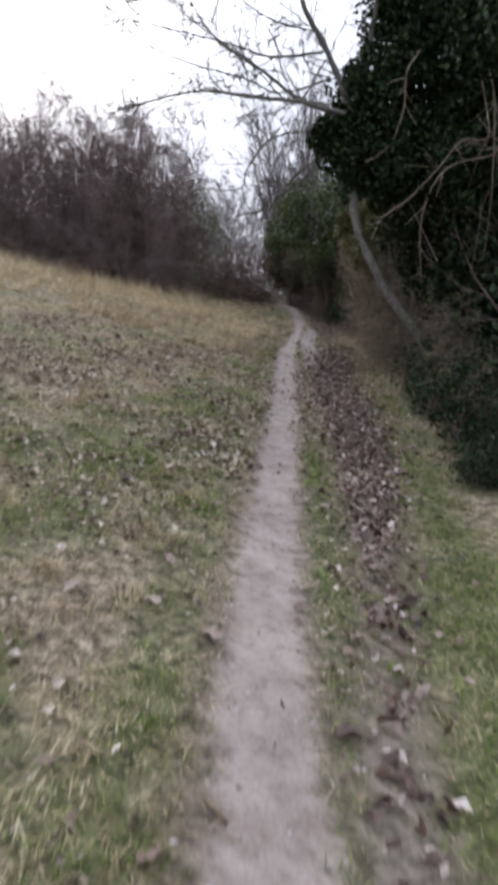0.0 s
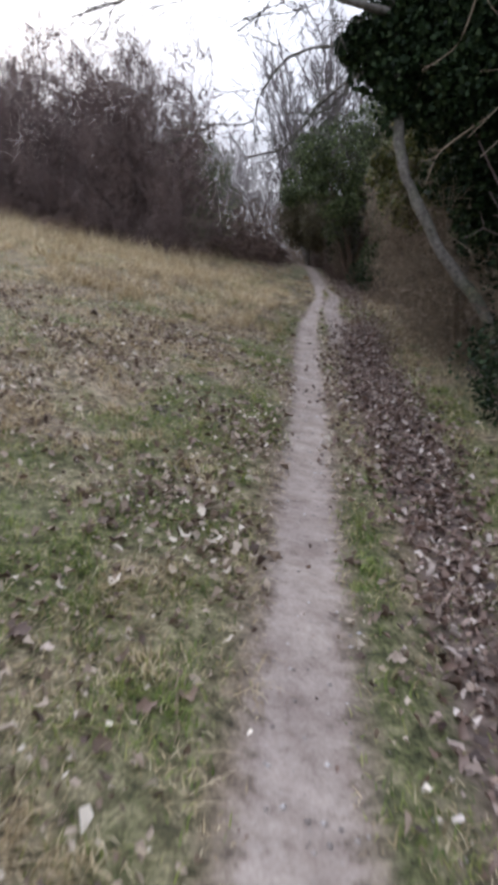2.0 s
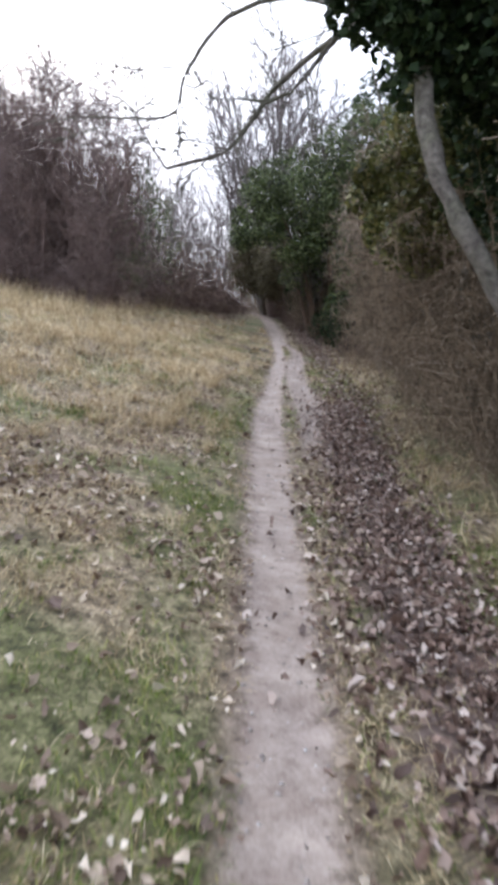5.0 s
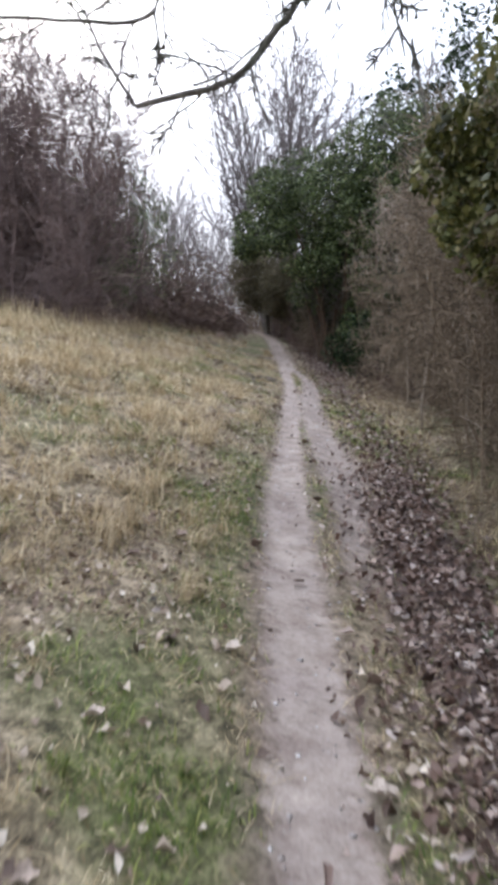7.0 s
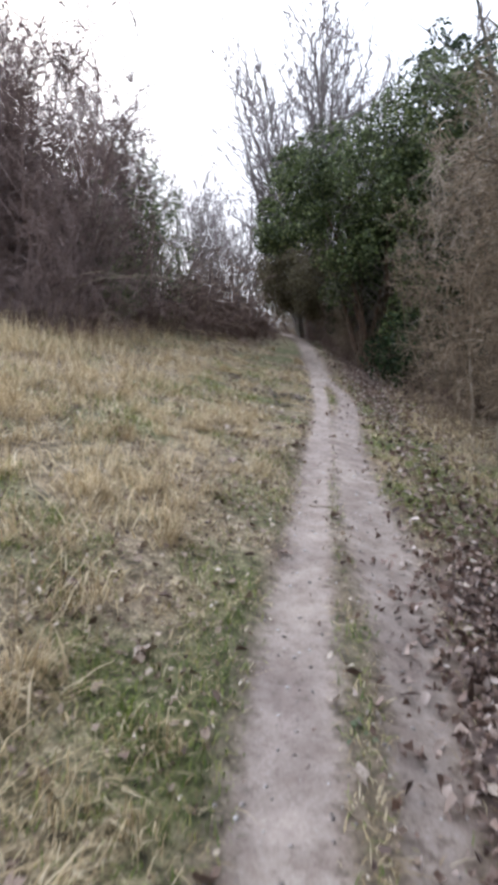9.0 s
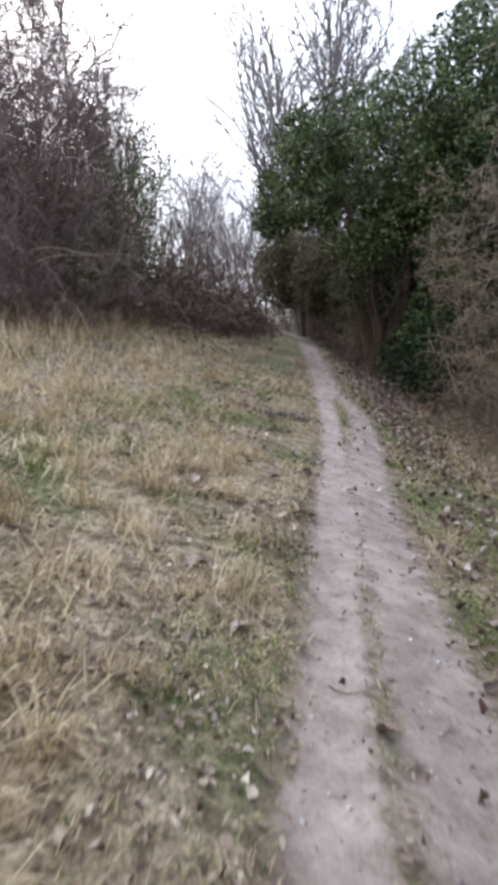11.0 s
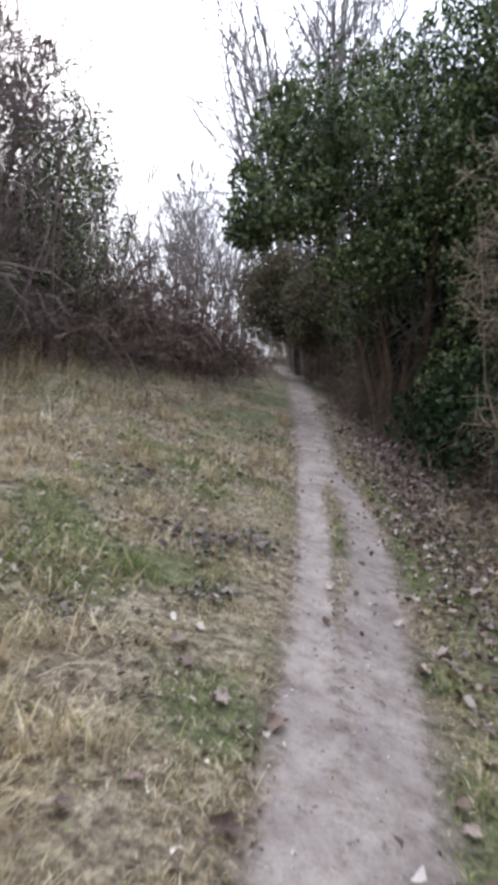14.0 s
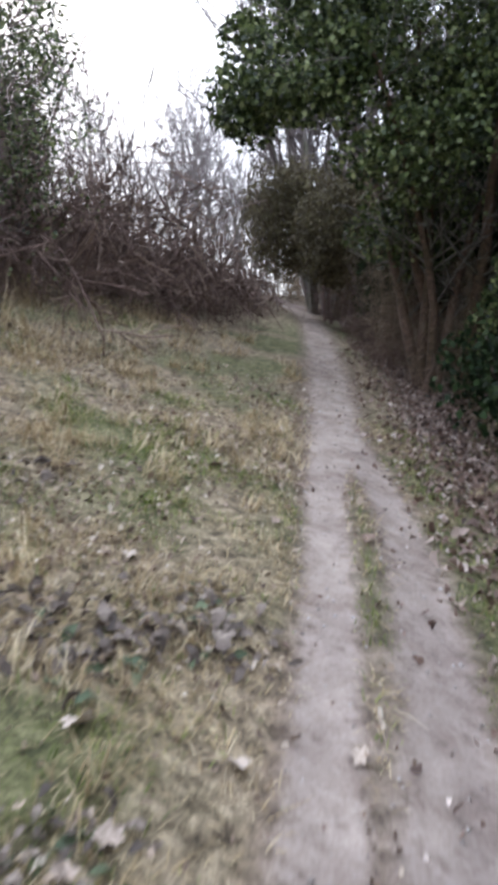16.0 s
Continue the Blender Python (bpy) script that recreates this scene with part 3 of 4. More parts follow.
def loose_leaf_material():
    m, nt, bsdf = nodes_of("loose_leaf")
    info = nt.nodes.new("ShaderNodeObjectInfo")
    tone = ramp_node(nt, info.outputs["Random"], [(0.0, (0.09, 0.055, 0.04)), (0.35, (0.22, 0.15, 0.11)), (0.65, (0.36, 0.28, 0.22)), (1.0, (0.55, 0.47, 0.39))])
    vein = noise_node(nt, 120.0, 4.0)
    mottle = ramp_node(nt, vein.outputs["Fac"], [(0.35, (0.65, 0.62, 0.6)), (0.65, (1.05, 1.05, 1.05))])
    nt.links.new(mix_node(nt, 1.0, tone.outputs["Color"], mottle.outputs["Color"], "MULTIPLY"), bsdf.inputs["Base Color"])
    bsdf.inputs["Roughness"].default_value = 0.6
    bump_node(nt, bsdf, vein.outputs["Fac"], 0.4, 0.004)
    return m


LOOSE_LEAF = loose_leaf_material()
build_litter()


# ---- woody plants ----
def plant(name, base, label, category, group=""):
    root = new(name)
    root.location = base
    root.empty_display_size = 0.3
    return tagged(root, label, category, group)


def stems_up(n, spread, height, lean, radius):
    a = rng.uniform(0, 2 * np.pi, n)
    r = spread * np.sqrt(rng.uniform(0, 1, n))
    starts = np.stack([r * np.cos(a), r * np.sin(a), np.full(n, -0.15)], -1)
    dirs = unit(np.stack([np.cos(a) * lean, np.sin(a) * lean, np.ones(n)], -1) + rng.normal(size=(n, 3)) * 0.12)
    return starts, dirs, height * rng.uniform(0.7, 1.1, n), radius * rng.uniform(.6, 1.2, n)


def thicket(root, material, height=5.0, stems=12, spread=0.8, lean=0.35, thick=0.03, twig=0.005, counts=(12, 6, 3), angles=(38, 45, 50), lift=0.08, reach=0.3, wide=1.9, bend=0.12, skirt=0):
    """Stems, each a part, and their twigs as one mass."""
    p0, r0 = grow(*stems_up(stems, spread, height, lean, thick), k=7, wander=bend, lift=0.03, taper=0.2)
    p0, r0 = within(p0, r0, wide * 1.1)
    p1, r1 = grow(*sprout(p0, r0, counts[0], angles[0], reach, 0.06, 1.0, 0.5), k=4, wander=0.18, lift=lift)
    p1, r1 = within(p1, np.maximum(r1 * 0.7, twig), wide)
    p2, r2 = grow(*sprout(p1, r1, counts[1], angles[1], 0.5, 0.15, 1.0, 0.6), k=3 if twig < .006 else 2, wander=0.25, lift=lift)
    p2, r2 = within(p2, np.maximum(r2, twig * 0.75), wide * 1.05)
    groups = [(p1, r1), (p2, r2)]
    if counts[2]:
        p3, r3 = grow(*sprout(p2, r2, counts[2], angles[2], 0.6, 0.2, 1.0, 0.7), k=2, wander=0.2, lift=lift)
        groups.append(within(p3, np.maximum(r3, twig * 0.55), wide * 1.1))
    if skirt:
        a = rng.uniform(0, 2 * np.pi, skirt)
        out = np.stack([np.cos(a), np.sin(a), np.zeros(skirt)], -1)
        st = out * rng.uniform(.3, wide * .8, (skirt, 1)) + np.array([0, 0, .1]) + np.array([0, 0, 1]) * rng.uniform(0, height * .3, (skirt, 1))
        q1, s1 = grow(st, out + np.array([0, 0, .45]) + rng.normal(size=(skirt, 3)) * .5, rng.uniform(.5, 1.2, skirt), np.full(skirt, twig), k=6, wander=.25, lift=-.2)
        q1, s1 = within(q1, s1, wide * 1.05)
        q2, s2 = grow(*sprout(q1, s1, 7, 55, .45, .1, 1, .8), k=3, wander=.25, lift=-.05)
        groups += [(q1, s1), within(q2, np.maximum(s2, twig * .6), wide * 1.1)]
    each_stem(root, p0, r0, material, 4)
    v, f = tubes(groups)
    tagged(part("brushwood", mesh_from("brushwood", v, f, material), root), kind="stuff")
    return groups


def within(pts, rad, wide):
    """Only the branches that keep within a width of the plant's middle."""
    ok = np.hypot(pts[..., 0], pts[..., 1]).max(1) < wide
    return pts[ok], rad[ok]


def each_stem(root, pts, rad, material, sides=5, name="stem"):
    for i in range(len(pts)):
        v, f = tubes([(pts[i:i + 1], rad[i:i + 1])], sides)
        part(name, mesh_from(name, v, f, material, True), root)


def at_ground(x, y):
    return (x, y, float(land(x, y)))


def place(thing, x, y, turn=0, scale=1.0, tall=1.0):
    return copy_thing(thing, pose(*at_ground(x, y), 0, 0, turn) @ Matrix.Diagonal((scale, scale, scale * tall, 1)))


def spread_out(kinds, spots):
    """The first spots take the plants as built, the others copies of them."""
    for i, (x, y, s) in enumerate(spots):
        if i < len(kinds):
            kinds[i].matrix_basis = pose(*at_ground(x, y), 0, 0, 50 * i) @ Matrix.Diagonal((s, s, s, 1))
        else:
            k = kinds[i % len(kinds)]
            place(k, x, y, 77 * i, s / k.scale[0])


# thorn thicket on the upper slope
def build_left_thicket():
    kinds = []
    for h, n in ((5.6, 14), (5.2, 14), (4.7, 15)):
        root = plant("thorn_shrub", at_ground(0, 60), "leafless purple-brown thorn shrub in a dense thicket", "shrub", "thicket on the upper slope")
        groups = thicket(root, DARK_TWIG, h, n, 0.85, 0.24, 0.022, 0.0072, (24, 5, 4), (52, 52, 50), 0.07, 0.26, 2.0, 0.15, 110)
        tips = np.concatenate([groups[1][0][:, -1], groups[0][0][:, -1]])
        tips = tips[rng.uniform(size=len(tips)) < 0.2]
        v, f = leaf_cards(tips + rng.normal(size=tips.shape) * .06, rng.uniform(.025, .05, len(tips)), 0.2)
        tagged(part("foliage", mesh_from("foliage", v, f, BRONZE_LEAF), root, "sparse bronze-brown leaves"), kind="stuff")
        kinds.append(root)
    spread_out(kinds, [
        (-3.0, 25.6, 1.15), (-3.6, 24.8, 1.25), (-2.9, 23.6, .62), (-5.0, 25.0, 1.1), (-6.3, 25.9, 1.1), (-7.6, 26.8, 1.15), (-9.0, 27.6, 1.15), (-10.6, 28.6, 1.2),
        (-12.2, 29.6, 1.2), (-4.3, 27.4, 1.2), (-6.0, 28.6, 1.25), (-3.4, 30.6, 1.15), (-8.2, 30.0, 1.3), (-10.6, 31.5, 1.3), (-5.2, 32, 1.3), (-3.0, 31.6, .6), (-4, 37.5, .5), (3.6, 43, .6), (4.6, 39, .9), (7.0, 36, 1.0), (3.9, 37.4, .7), (4.6, 34.5, .9), (5.6, 31.2, .9), (-7.2, 33.5, 1.3)])


build_left_thicket()


# broad-leaved bushes: leaf clumps on branching stems
def leafy_bush(name, label, category, height, wide, material, leaf, clumps, per, group="", low=0.02, hang=(0, 0)):
    root = plant(name, at_ground(0, 60), label, category, group)
    thicket(root, DARK_TWIG, height, 8, wide * .4, .3, .03, .006, (9, 4, 0), (45, 50, 50), .03, .3)
    pts = clump_points((*hang, height * (.52 + low / 2)), (wide, wide, height * (.5 - low / 2)), clumps, per, .36, .25)
    pts = pts[pts[:, 2] > 0.03]
    v, f = leaf_cards(pts, rng.uniform(leaf * .6, leaf * 1.25, len(pts)), .35, .75, .3, .6)
    tagged(part("foliage", mesh_from("foliage", v, f, material), root), kind="stuff")
    return root


def build_bushes():
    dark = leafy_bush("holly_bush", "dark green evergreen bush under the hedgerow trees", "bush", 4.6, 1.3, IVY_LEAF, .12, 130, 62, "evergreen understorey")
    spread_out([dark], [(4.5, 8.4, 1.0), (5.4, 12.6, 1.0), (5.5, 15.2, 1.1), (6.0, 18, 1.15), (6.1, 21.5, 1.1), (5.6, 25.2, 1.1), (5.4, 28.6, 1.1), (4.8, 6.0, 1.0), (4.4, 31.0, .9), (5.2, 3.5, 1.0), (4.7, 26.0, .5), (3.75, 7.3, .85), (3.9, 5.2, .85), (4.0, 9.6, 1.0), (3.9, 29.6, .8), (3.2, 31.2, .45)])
    # tall evergreens, mostly above the view, added to darken the lower side
    tall = leafy_bush("tall_shade_holly", "tall dark evergreen tree added to shade the lower side of the path", "tree", 9.5, 2.1, IVY_LEAF, .13, 210, 60, "tall evergreens")
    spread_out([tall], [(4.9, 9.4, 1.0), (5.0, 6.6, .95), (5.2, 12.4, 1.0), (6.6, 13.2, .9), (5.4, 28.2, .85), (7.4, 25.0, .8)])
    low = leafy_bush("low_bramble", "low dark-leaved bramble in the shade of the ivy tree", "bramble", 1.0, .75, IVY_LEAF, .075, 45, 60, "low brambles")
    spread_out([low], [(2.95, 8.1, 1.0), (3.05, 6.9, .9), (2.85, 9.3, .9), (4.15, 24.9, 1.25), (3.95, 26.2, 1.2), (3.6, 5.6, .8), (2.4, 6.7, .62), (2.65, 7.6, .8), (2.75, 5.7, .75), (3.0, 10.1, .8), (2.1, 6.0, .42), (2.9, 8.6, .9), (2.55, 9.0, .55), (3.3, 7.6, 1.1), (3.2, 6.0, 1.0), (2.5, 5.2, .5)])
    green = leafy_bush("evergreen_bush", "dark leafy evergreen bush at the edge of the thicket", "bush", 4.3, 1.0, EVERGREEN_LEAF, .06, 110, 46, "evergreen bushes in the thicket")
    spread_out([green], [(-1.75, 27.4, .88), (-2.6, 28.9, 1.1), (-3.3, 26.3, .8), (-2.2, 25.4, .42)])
    brown = leafy_bush("brown_bush", "rounded brown leafy bush leaning over the path", "bush", 2.9, .8, BROWN_LEAF, .06, 170, 100, "brown bushes", .34, (-1.0, 0))
    brown.matrix_basis = pose(*at_ground(2.5, 33.4))
    for x, y, turn, s in ((3.3, 32.3, 15, .9), (3.9, 34.8, -20, 1.1), (3.1, 36.6, 10, .75)):
        place(brown, x, y, turn, s)


build_bushes()


def build_brambles():
    kinds = []
    for i in range(2):
        root = plant("bramble_mound", at_ground(0, 60), "tangled reddish-brown bramble mound below the trees", "bramble", "brambles")
        n = 70
        a = rng.uniform(0, 2 * np.pi, n)
        st = np.stack([np.cos(a), np.sin(a), np.zeros(n)], -1) * rng.uniform(0, 1.0, (n, 1))
        dr = unit(np.stack([np.cos(a) * .7, np.sin(a) * .7, np.ones(n)], -1) + rng.normal(size=(n, 3)) * .35)
        p0, r0 = grow(st, dr, rng.uniform(1.2, 2.3, n), rng.uniform(.007, .012, n), 8, .16, -.27, .5)
        p1, r1 = grow(*sprout(p0, r0, 10, 55, .3, .1, 1, .7), k=4, wander=.25, lift=-.1)
        p2, r2 = grow(*sprout(p1, r1, 5, 50, .6, .1, 1, .8), k=3, wander=.25)
        each_stem(root, p0[:12], r0[:12], RED_TWIG, 4, "cane")
        v, f = tubes([(p0[12:], r0[12:]), (p1, np.maximum(r1, .006)), (p2, np.maximum(r2, .0048))])
        tagged(part("tangle", mesh_from("tangle", v, f, RED_TWIG), root), kind="stuff")
        kinds.append(root)
    spread_out(kinds, [(-2.3, 29.6, 1.6), (-1.35, 29.3, 1.1), (-.6, 30.0, .75), (.05, 30.7, .6), (.3, 32.6, .6), (-.3, 34.8, .4), (-1.2, 31.6, .62), (-0.75, 33.2, .5), (-3.4, 25.2, .7), (-1.5, 33.6, .6), (-2.6, 32.4, .9), (-1.4, 35.2, .6), (4.3, 24.4, .6), (4.4, 21.8, .6), (-3.2, 29.3, 1.0), (3.5, 31.6, .8), (3.9, 36.5, .9), (3.7, 29.4, .7), (-3.0, 24.0, .55), (-2.2, 27.6, .6), (-5.4, 24.6, .8), (-7.8, 26.4, .95), (-10.4, 28.2, 1.1), (-5.4, 30.4, 1.3), (-8.0, 31.6, 1.4), (-11.0, 32.6, 1.5)])


build_brambles()


# twiggy hedge on the lower side of the path
def build_right_hedge():
    kinds = []
    for h in (3.0, 3.3):
        root = plant("hedge_shrub", at_ground(0, 60), "leafless tan-twigged hedge shrub leaning over the path", "shrub", "hedge beside the path")
        thicket(root, TAN_TWIG, h, 16, 0.65, 0.2, 0.012, 0.0042, (26, 6, 3), (70, 62, 60), -0.07, 0.2, 1.2, 0.15, 60)
        kinds.append(root)
    spread_out(kinds, [(2.75, 11.9, .95), (2.9, 13.3, 1.0), (3.1, 14.8, 1.08), (3.5, 16.3, 1.22), (3.85, 17.9, 1.3), (4.1, 19.5, 1.3), (4.2, 21.2, 1.15), (4.0, 22.9, 1.1), (4.0, 12.6, 1.2), (4.3, 15.6, 1.2), (4.7, 18.8, 1.3), (3.6, 10.6, .9), (2.75, 9.75, .5), (2.5, 8.4, .42), (2.55, 7.3, .38), (2.75, 6.2, .4), (3.3, 30.2, .85), (3.5, 32.4, .95), (3.3, 27.9, .55), (3.2, 29.2, .62), (3.1, 34.6, .8), (2.75, 36.8, .8), (2.3, 39.0, .8), (1.95, 41.0, .75), (1.8, 43.5, .9), (2.9, 42, 1.0)])


build_right_hedge()


def build_vines():
    """Old climbing vines heaped over the hedge and hanging from it."""
    for x, y, top, n in ((3.05, 18.2, 3.3, 60), (3.0, 16.3, 2.95, 50), (3.5, 20.6, 3.2, 40)):
        root = plant("climbing_vine", at_ground(x, y), "pale leafless climbing vine heaped over the hedge", "vine", "vines on the hedge")
        st = rng.normal(size=(n, 3)) * np.array([.32, .7, .16]) + np.array([.1, 0, top])
        dr = np.stack([rng.normal(-.35, .5, n), rng.normal(0, .9, n), rng.normal(.25, .35, n)], -1)
        p0, r0 = grow(st, dr, rng.uniform(.7, 1.5, n), rng.uniform(.004, .0075, n), 9, .2, -.2, .5)
        short = p0[..., 0].min(1) > -.6
        p0, r0 = p0[short], r0[short]
        stem, thick = grow(np.array([[0, 0, -.1]]), np.array([[.05, 0, 1.0]]), np.array([top + .15]), np.array([.02]), 9, .09, 0, .6)
        each_stem(root, stem, thick, VINE, 6)
        each_stem(root, p0, r0, VINE, 4, "hanging_stem")
        p1, r1 = grow(*sprout(p0, r0, 8, 60, .35, .1, 1, .7), k=5, wander=.35, lift=-.08)
        p2, r2 = grow(*sprout(p1, r1, 4, 60, .5, .1, 1, .8), k=4, wander=.35)
        v, f = tubes([(p1, np.maximum(r1, .0042)), (p2, np.maximum(r2, .0034))])
        tagged(part("tangle", mesh_from("tangle", v, f, VINE), root), kind="stuff")


build_vines()


def limb_path(*points):
    """A smooth limb through a few places."""
    p = np.array(points, float)
    t = np.linspace(0, len(p) - 1, (len(p) - 1) * 4 + 1)
    i = np.minimum(t.astype(int), len(p) - 2)
    f = (t - i)[:, None]
    m = np.gradient(p, axis=0)
    return (2 * f ** 3 - 3 * f ** 2 + 1) * p[i] + (f ** 3 - 2 * f ** 2 + f) * m[i] + (-2 * f ** 3 + 3 * f ** 2) * p[i + 1] + (f ** 3 - f ** 2) * m[i + 1]


def limb(points, r0, r1):
    h = limb_path(*points)
    h = h + rng.normal(size=h.shape) * min(r1 * 0.5, 0.007)
    return h[None], (np.linspace(r0, r1, len(h)) * rng.uniform(.85, 1.2, len(h)))[None]


def build_leaning_tree():
    base = at_ground(2.95, 10.4)
    root = plant("leaning_ivy_tree", base, "leaning bare tree with an ivy-smothered crown beside the path", "tree")
    o = np.array(base)
    rel = lambda *pts: [tuple(np.array(p) - o) for p in pts]
    trunk = limb(rel((3.0, 10.4, base[2] - .25), (2.62, 10.45, 1.7), (2.19, 10.5, 2.3), (1.85, 10.55, 2.9), (1.62, 10.65, 3.5), (1.56, 10.75, 4.4), (1.55, 10.85, 5.2)), .066, .05)
    v, f = tubes([trunk], 9)
    part("trunk", mesh_from("trunk", v, f, BARK, True), root, "grey bark with green algae")
    limbs = [limb(rel((1.55, 10.85, 5.1), (1.3, 10.8, 5.72), (1.0, 10.8, 6.3), (.72, 10.8, 6.9), (.5, 10.8, 8.0)), .06, .03),
             limb(rel((1.55, 10.8, 5.1), (1.1, 10.65, 5.15), (0.66, 10.6, 5.24), (0.0, 10.6, 5.3), (-.6, 10.6, 5.38), (-1.2, 10.6, 5.3), (-2.1, 10.6, 5.05)), .045, .009),
             limb(rel((1.55, 10.85, 5.2), (1.72, 10.95, 5.7), (1.9, 11.0, 6.6), (2.0, 11.1, 7.8)), .05, .03),
             limb(rel((1.2, 10.7, 5.2), (0.75, 10.7, 5.3), (0.33, 10.7, 5.6), (-.1, 10.7, 5.9), (-.45, 10.7, 6.1), (-.85, 10.7, 6.65)), .035, .01),
             limb(rel((1.1, 10.8, 6.0), (0.32, 10.6, 5.85), (-.17, 10.6, 6.0), (-.9, 10.6, 6.18), (-1.7, 10.6, 6.35)), .022, .007),
             limb(rel((1.2, 10.75, 5.6), (.45, 10.6, 5.35), (-.05, 10.6, 5.55), (-.85, 10.6, 5.76), (-1.55, 10.6, 6.06), (-2.15, 10.6, 6.65)), .018, .006),
             limb(rel((1.15, 10.8, 5.9), (.66, 10.6, 5.2), (.06, 10.6, 5.72), (-.95, 10.6, 6.45), (-1.45, 10.6, 6.9)), .016, .006),
             limb(rel((1.0, 10.8, 6.3), (.95, 10.6, 6.2), (.2, 10.6, 6.42), (-.4, 10.6, 6.88)), .018, .007),
             limb(rel((2.2, 11.6, 5.0), (1.6, 12.3, 5.08), (1.08, 12.85, 4.95), (.82, 13.0, 4.78), (.6, 13.02, 4.5), (.32, 13.05, 4.22), (-.25, 13.2, 4.13)), .032, .016),
             limb(rel((-.25, 13.2, 4.13), (-.45, 13.2, 4.45), (-.6, 13.25, 4.75), (-1.0, 13.3, 4.95)), .012, .005),
             limb(rel((1.6, 12.3, 5.08), (1.0, 12.8, 5.5), (.4, 13.05, 5.45), (.07, 13.15, 5.11), (-.04, 13.15, 4.94), (-.12, 13.15, 4.66), (-.32, 13.15, 4.58), (-.67, 13.15, 4.59), (-1.15, 13.15, 4.59), (-1.5, 13.15, 4.52)), .024, .006),
             limb(rel((-.12, 13.15, 4.66), (-.09, 13.15, 4.42), (-.1, 13.15, 4.3), (-.17, 13.17, 4.16)), .009, .006),
             limb(rel((2.1, 11.8, 5.2), (1.5, 12.7, 5.2), (1.28, 12.95, 5.05), (1.01, 12.95, 4.76), (.88, 12.95, 4.7), (.7, 12.97, 4.63)), .018, .014),
             limb(rel((.72, 13.0, 4.66), (.51, 12.95, 4.67), (.21, 12.95, 4.68)), .01, .004),
             limb(rel((1.5, 12.1, 5.08), (1.04, 12.0, 4.57), (1.01, 12.0, 4.3), (1.03, 12.0, 4.12), (1.08, 12.0, 3.9)), .011, .004)]
    for j, L in enumerate(limbs):
        v, f = tubes([L], 6)
        arm = part("limb", mesh_from("limb", v, f, BARK, True), root)
        p1, r1 = grow(*sprout(*L, 13 if j < 8 else 6, 42, .28 if j < 8 else .2, .15, 1, .45), k=5, wander=.18, lift=.02)
        p2, r2 = grow(*sprout(p1, r1, 5, 45, .45, .2, 1, .55), k=4, wander=.22)
        p3, r3 = grow(*sprout(p2, r2, 2, 45, .5, .2, 1, .6), k=3, wander=.2)
        v, f = tubes([(p1, np.maximum(r1 * .7, .0075)), (p2, np.maximum(r2, .0055)), (p3, np.maximum(r3, .004))])
        tagged(part("twig_spray", mesh_from("twig_spray", v, f, BARK), arm), kind="stuff")
    clouds = [((3.4, 10.9, 5.0), (1.7, 1.4, 1.7), 130, 170, .42, .15), ((2.3, 10.9, 4.5), (.65, .6, .75), 45, 150, .24, .15),
              ((3.2, 10.8, 7.2), (1.3, 1.4, 1.6), 60, 150, .42, .15), ((4.0, 10.2, 2.7), (1.1, 1.2, 1.6), 80, 150, .42, .15),
              ((3.3, 9.6, 4.4), (.9, .7, 1.1), 50, 140, .34, .15), ((1.6, 10.75, 4.55), (.2, .22, .75), 50, 80, .18, .3), ((1.4, 11.1, 4.85), (.42, .35, .45), 46, 110, .2, .2), ((1.75, 11.2, 5.5), (.4, .5, .6), 40, 110, .24, .2),
              ((2.75, 11.3, 6.7), (.8, .9, 1.2), 80, 170, .36, .15), ((3.6, 12.3, 6.2), (1.4, 1.0, 2.3), 90, 150, .42, .15), ((2.9, 11.6, 3.4), (.6, .6, .9), 45, 130, .3, .15), ((3.5, 8.3, 5.6), (1.0, 1.1, 1.1), 60, 140, .38, .15)]
    pts = np.concatenate([clump_points(np.array(c) - o, r, n, per, sz, sh) for c, r, n, per, sz, sh in clouds])
    v, f = leaf_cards(pts, rng.uniform(.05, .1, len(pts)), .35, .8, .3, .6)
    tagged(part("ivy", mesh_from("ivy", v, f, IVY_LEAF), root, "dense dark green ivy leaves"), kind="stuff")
    for pts in (((2.9, 9.0, 4.9), (2.91, 8.7, 4.15), (2.57, 8.6, 4.08), (2.25, 8.6, 3.72), (1.78, 8.6, 3.25)), ((3.1, 8.9, 4.1), (2.92, 8.6, 3.9), (2.38, 8.6, 3.75), (2.1, 8.6, 3.2), (2.11, 8.6, 2.4)),
                ((2.95, 8.9, 5.0), (2.93, 8.6, 4.5), (2.94, 8.6, 3.55), (2.87, 8.6, 2.7)), ((2.3, 9.8, 5.6), (2.0, 9.2, 5.08), (1.98, 9.2, 4.67), (1.81, 9.2, 4.2), (1.49, 9.2, 3.98)), ((2.5, 10.2, 3.9), (1.95, 9.9, 3.5), (1.8, 9.8, 3.35), (1.7, 9.8, 3.1))):
        L = limb(rel(*pts), .012, .004)
        p1, r1 = grow(*sprout(*L, 7, 45, .22, .2, 1, .6), k=4, wander=.2, lift=-.05)
        v, f = tubes([L, (p1, np.maximum(r1, .0028))], 4)
        part("dead_branch", mesh_from("dead_branch", v, f, TAN_TWIG), root, "bare pale hanging branch")


build_leaning_tree()


